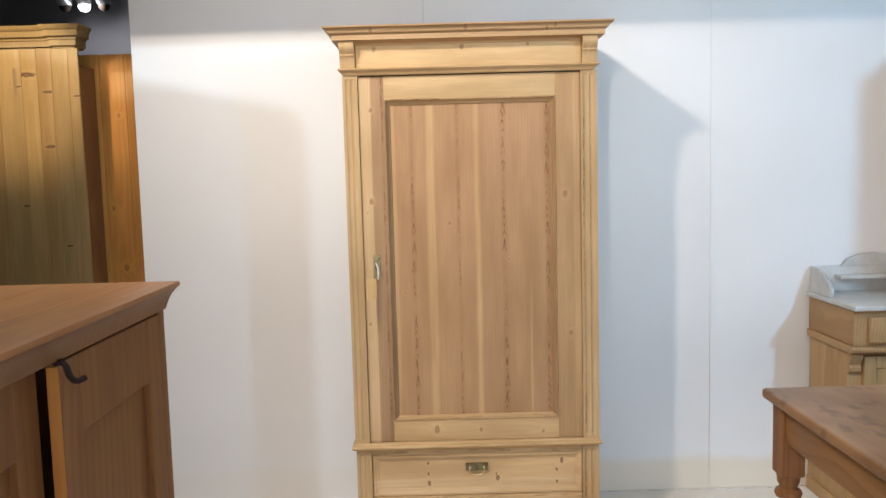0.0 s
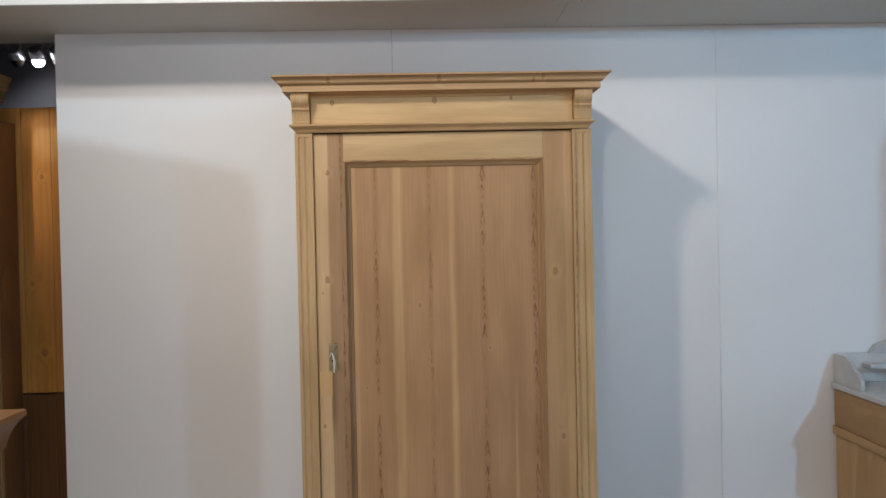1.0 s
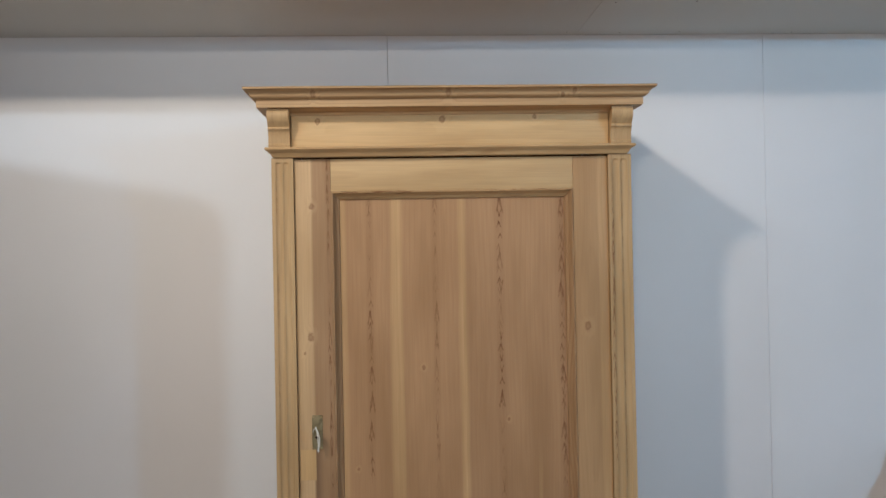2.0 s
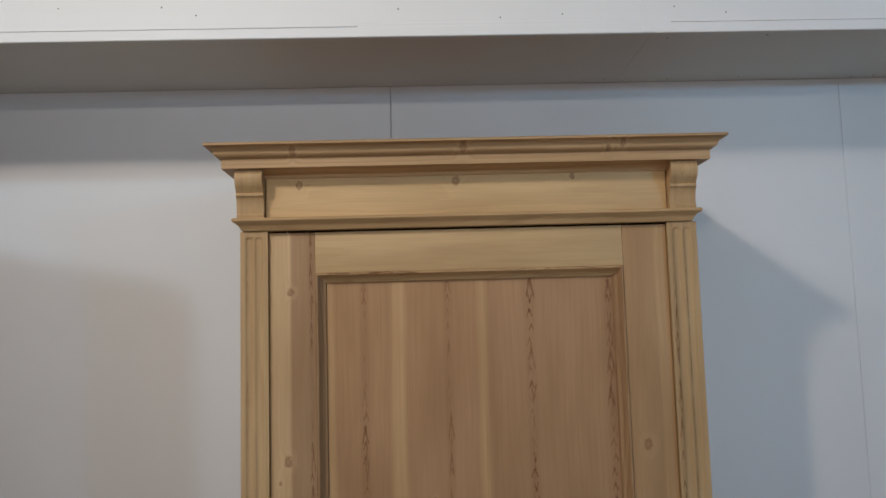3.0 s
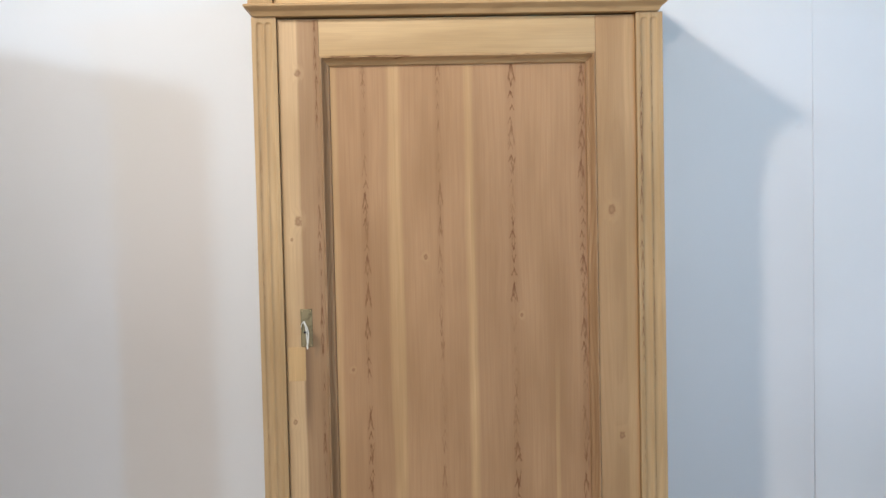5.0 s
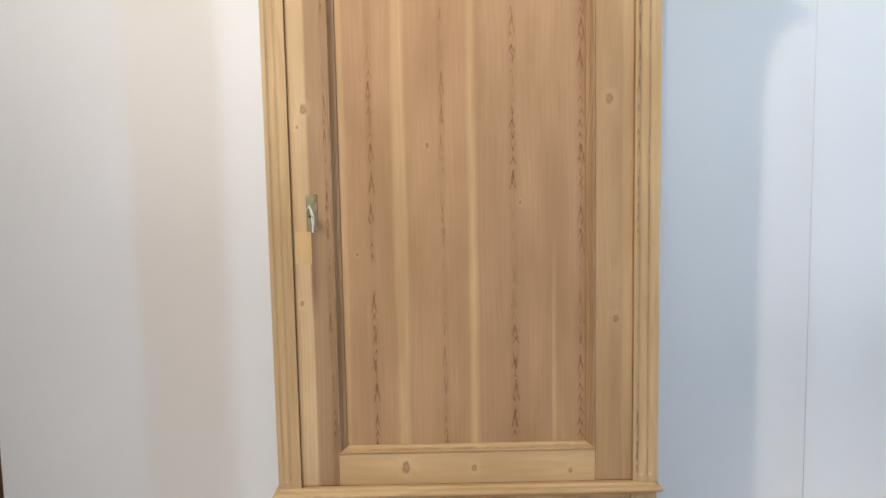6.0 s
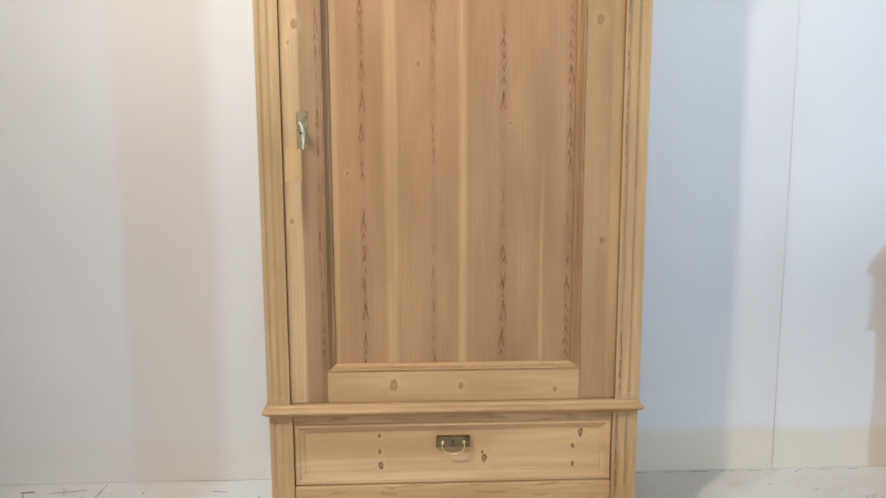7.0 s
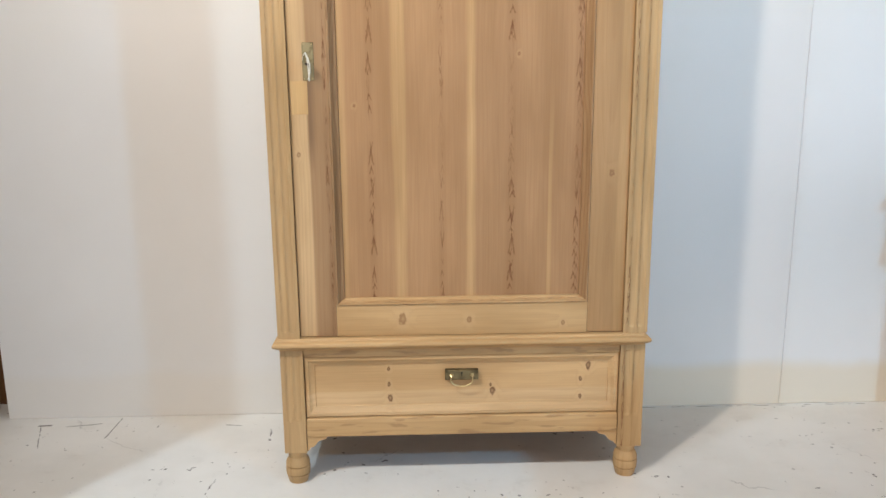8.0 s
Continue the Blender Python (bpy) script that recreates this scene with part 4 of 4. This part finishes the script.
# ---- the low cupboard, doors towards the middle of the room ----
def cupboard():
    xf, y1, y0, top = -0.727, -1.435, -2.62, 1.28
    xb = xf - 0.50
    c = thing("cupboard", ((xf + xb) / 2, (y0 + y1) / 2, 0), "brown waxed pine cupboard with a door ajar", "cupboard")
    board("side_panel", c, pine_brown, xb, xf - 0.02, y1 - 0.02, y1, 0.0, top - 0.06, 0.002)
    board("side_panel", c, pine_brown, xb, xf - 0.02, y0, y0 + 0.02, 0.0, top - 0.06, 0.002)
    board("back_panel", c, pine_brown, xb, xb + 0.012, y0 + 0.0205, y1 - 0.0205, 0.0, top - 0.06, 0.001)
    board("bottom_board", c, pine_brown_y, xb + 0.013, xf - 0.022, y0 + 0.0205, y1 - 0.0205, 0.06, 0.08, 0.001)
    board("shelf", c, pine_brown_y, xb + 0.013, xf - 0.03, y0 + 0.0205, y1 - 0.0205, 0.62, 0.64, 0.001)
    n = 4
    wide = (xf + 0.035 - xb) / n
    for i in range(n):
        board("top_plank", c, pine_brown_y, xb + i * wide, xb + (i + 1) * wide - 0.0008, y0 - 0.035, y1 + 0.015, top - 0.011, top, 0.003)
    COVE = [(-0.02, -0.048), (0.001, -0.048), (0.003, -0.043), (0.006, -0.034), (0.010, -0.025), (0.016, -0.015), (0.023, -0.007), (0.030, -0.0005), (-0.02, -0.0005)]
    # the cove takes the darker brown, shade under the top set by colour
    bm = bmesh.new()
    prism(bm, COVE, y0 - 0.02, y1 + 0.012, "xz")
    part("top_moulding", bm, pine_brown, c, "", (xf, 0, top - 0.0115), smooth=True)
    bm = bmesh.new()
    prism(bm, [(a * 0.4, b) for a, b in COVE], xb, xf - 0.021)
    part("top_moulding", bm, pine_brown, c, "", (0, y1, top - 0.0115), smooth=True)
    # face frame
    board("corner_post", c, pine_brown, xf - 0.0195, xf, y1 - 0.034, y1, 0.0, top - 0.0595, 0.002)
    board("corner_post", c, pine_brown, xf - 0.0195, xf, y0, y0 + 0.055, 0.0, top - 0.0595, 0.002)
    board("plinth_rail", c, pine_brown_y, xf - 0.0195, xf - 0.001, y0 + 0.0555, y1 - 0.0555, 0.0, 0.09, 0.002)

    def leaf(ya, yb, swing, hinge, label):
        """A framed door between ya and yb, hinged on one edge."""
        z0, z1 = 0.095, top - 0.064
        holder = bmesh.new()
        add_box(holder, -0.0195, -0.0135, 0.05, yb - ya - 0.05, z0 + 0.05, z1 - 0.05)
        flip = 1 if hinge == "low" else -1
        for v in holder.verts:
            v.co.y *= flip
        door = part("door", holder, pine_brown, c, label, (xf + 0.001, ya if flip == 1 else yb, 0))
        wide = yb - ya
        for a, b, za, zb in ((0.0, 0.07, z0, z1), (wide - 0.07, wide, z0, z1), (0.0705, wide - 0.0705, z1 - 0.13, z1), (0.0705, wide - 0.0705, z0, z0 + 0.11)):
            m = bmesh.new()
            at = (-0.010, flip * (a + b) / 2, (za + zb) / 2)
            add_box(m, -0.020, 0.0, *sorted((flip * a, flip * b)), za, zb, 0.002, at)
            ob = part("stile" if b - a < 0.08 else "rail", m, pine_brown, None, "", at)
            ob.parent = door
        door.rotation_euler = (0, 0, radians(swing))
        return door
    mid = (y0 + y1) / 2
    far = leaf(y1 - 0.480, y1 - 0.036, 0.0, "high", "panelled door standing proud of the other leaf")
    near = leaf(y0 + 0.057, y1 - 0.484, 0.0, "low", "")
    near.location.x -= 0.034
    board("raw_edge", c, pine_orange_y, xf - 0.0185, xf + 0.0005, y1 - 0.4826, y1 - 0.4806, 0.096, top - 0.07, 0.0005, "pale orange unfinished door edge")
    return c, far, xf, mid, top


low_cupboard, far_leaf, cup_x, cup_mid, cup_top = cupboard()
bm = bmesh.new()
tube(bm, [(-0.004, 0.0, 0.022), (0.009, -0.002, 0.024), (0.014, 0.0, 0.017), (0.015, 0.006, 0.001), (0.017, 0.014, -0.009), (0.021, 0.024, -0.013), (0.026, 0.036, -0.011)], 0.0052, 8)
part("latch_hook", bm, iron, low_cupboard, "dark wrought iron hook", (cup_x, -1.917, cup_top - 0.085), smooth=True)


# ---- furniture beyond the wall's end ----
OLD_TONES = (((0.42, 0.29, 0.125), (0.36, 0.24, 0.10)), ((0.37, 0.24, 0.10), (0.31, 0.195, 0.08)), ((0.40, 0.28, 0.13), (0.34, 0.23, 0.10)))
OLD_KNOTS = ((-1.928, 1.98, 0.030), (-1.841, 1.904, 0.019), (-1.715, 1.883, 0.014), (-1.846, 1.664, 0.020), (-1.966, 1.404, 0.015), (-1.97, 1.93, 0.012), (-1.79, 1.22, 0.014))


def old_wardrobe():
    xr, xl, front, back, top = -1.70, -2.785, 0.425, 0.588, 2.19
    w = thing("old_wardrobe", ((xr + xl) / 2, (front + back) / 2, 0), "tall yellowed pine wardrobe with a stepped cornice", "wardrobe")
    # dark brown here paints the shade on the carcass's right side
    board("body", w, pine_brown, xl, xr, front + 0.012, back, 0.0, top - 0.17, 0.002, "carcass coloured dark brown for its shaded side")
    edges = [-2.785, -2.60, -2.43, -2.31, -2.16, -2.055, -1.955, -1.885, -1.82, -1.745, -1.70]
    for i, (a, b) in enumerate(zip(edges, edges[1:])):
        mine = [(x - (a + b) / 2, z - (top - 0.10) / 2, size) for x, z, size in OLD_KNOTS if a < x < b]
        wood = pine("pine_old_knotty", *OLD_TONES[i % 3], "Z", ring=0.016, contrast=0.22, stripe=0.3, knots=mine, spike=True, knot=0.95, ink=(0.085, 0.038, 0.018), dark_patch=(0.018, 0.03, 0.86, 0.965) if a < -1.98 < b else None) if mine else old_mats[i % 3]
        board("front_board", w, wood, a + 0.0004, b - 0.0004, front, front + 0.0115, 0.0, top - 0.10, 0.001)
    # the cornice breaks forward over the end post
    steps = [(-0.03, -0.099), (0.003, -0.099), (0.003, -0.091), (0.014, -0.088), (0.014, -0.064), (0.018, -0.062), (0.018, -0.054), (0.031, -0.048), (0.031, -0.024), (0.036, -0.021), (0.042, -0.012), (0.043, -0.001), (0.041, 0.0), (-0.03, 0.0)]
    for xa, xb, face, name, label in ((xl, -1.79, front + 0.026, "cornice", "stepped moulded cornice"), (-1.806, xr - 0.012, front + 0.002, "cornice_end", "forward break of the cornice")):
        bm = bmesh.new()
        wrap(bm, (xb - xa) / 2 - 0.002, face, front + 0.09, steps)
        part(name, bm, pine_old, w, label, ((xa + xb) / 2, 0, top), smooth=True)


def orange_cupboard():
    xl, xr, front, back, top, joint = -1.80, -0.75, 0.60, 1.08, 2.087, 0.93
    w = thing("tall_cupboard", ((xl + xr) / 2, (front + back) / 2, 0), "tall two-part orange pine cupboard of upright boards", "cupboard")
    board("upper_body", w, pine_orange, xl, xr, front + 0.014, back, joint + 0.002, top - 0.004, 0.002)
    # the lower half wears the darker pine that stands for shade
    board("lower_body", w, pine_orange_shaded, xl, xr, front + 0.006, back, 0.0, joint, 0.004)
    n, step = 9, (xr - xl) / 9
    for i in range(n):
        board("upright_board", w, pine_orange, xl + i * step + 0.0006, xl + (i + 1) * step - 0.0006, front, front + 0.0135, joint + 0.004, top, 0.0015)
        board("upright_board", w, pine_orange_shaded, xl + i * step + 0.0006, xl + (i + 1) * step - 0.0006, front - 0.008, front + 0.0055, 0.0, joint - 0.002, 0.0015)



old_wardrobe()
orange_cupboard()


# ---- lamps on a track in the back room ----
def track_lamp(x, y, z, lit):
    t = thing("track_spotlight", (x, y, z), "small lit ceiling spotlight" if lit else "small dark ceiling spotlight", "spotlight", "back room spotlights")
    bm = bmesh.new()
    lathe(bm, [(0.03, 0.0), (0.055, 0.005), (0.06, 0.06), (0.045, 0.12), (0.02, 0.13)], 0, 0, 16)
    for v in bm.verts:
        v.co = Matrix.Rotation(radians(60), 3, "X") @ v.co
    part("housing", bm, chrome, t, "", (x, y, z), smooth=True)
    bm = bmesh.new()
    bmesh.ops.create_uvsphere(bm, u_segments=12, v_segments=8, radius=0.05)
    part("bulb", bm, glow if lit else iron, t, "", (x, y - 0.03, z - 0.02), smooth=True)
    bm = bmesh.new()
    tube(bm, [(0, 0.02, 0.03), (0, 0.03, 0.19)], 0.012)
    part("stem", bm, chrome, t, "", (x, y, z))


for dx, lit in ((0.0, True), (-0.17, False), (0.17, False)):
    track_lamp(-3.18 + dx, 4.0, 3.06, lit)
bm = bmesh.new()
add_box(bm, -1.6, 1.6, -0.02, 0.02, -0.02, 0.02, 0.004)
tagged(part("track_rail", bm, chrome, None, "slim metal lighting track under the dark ceiling", (-3.18, 4.03, 3.275)), category="lighting track")
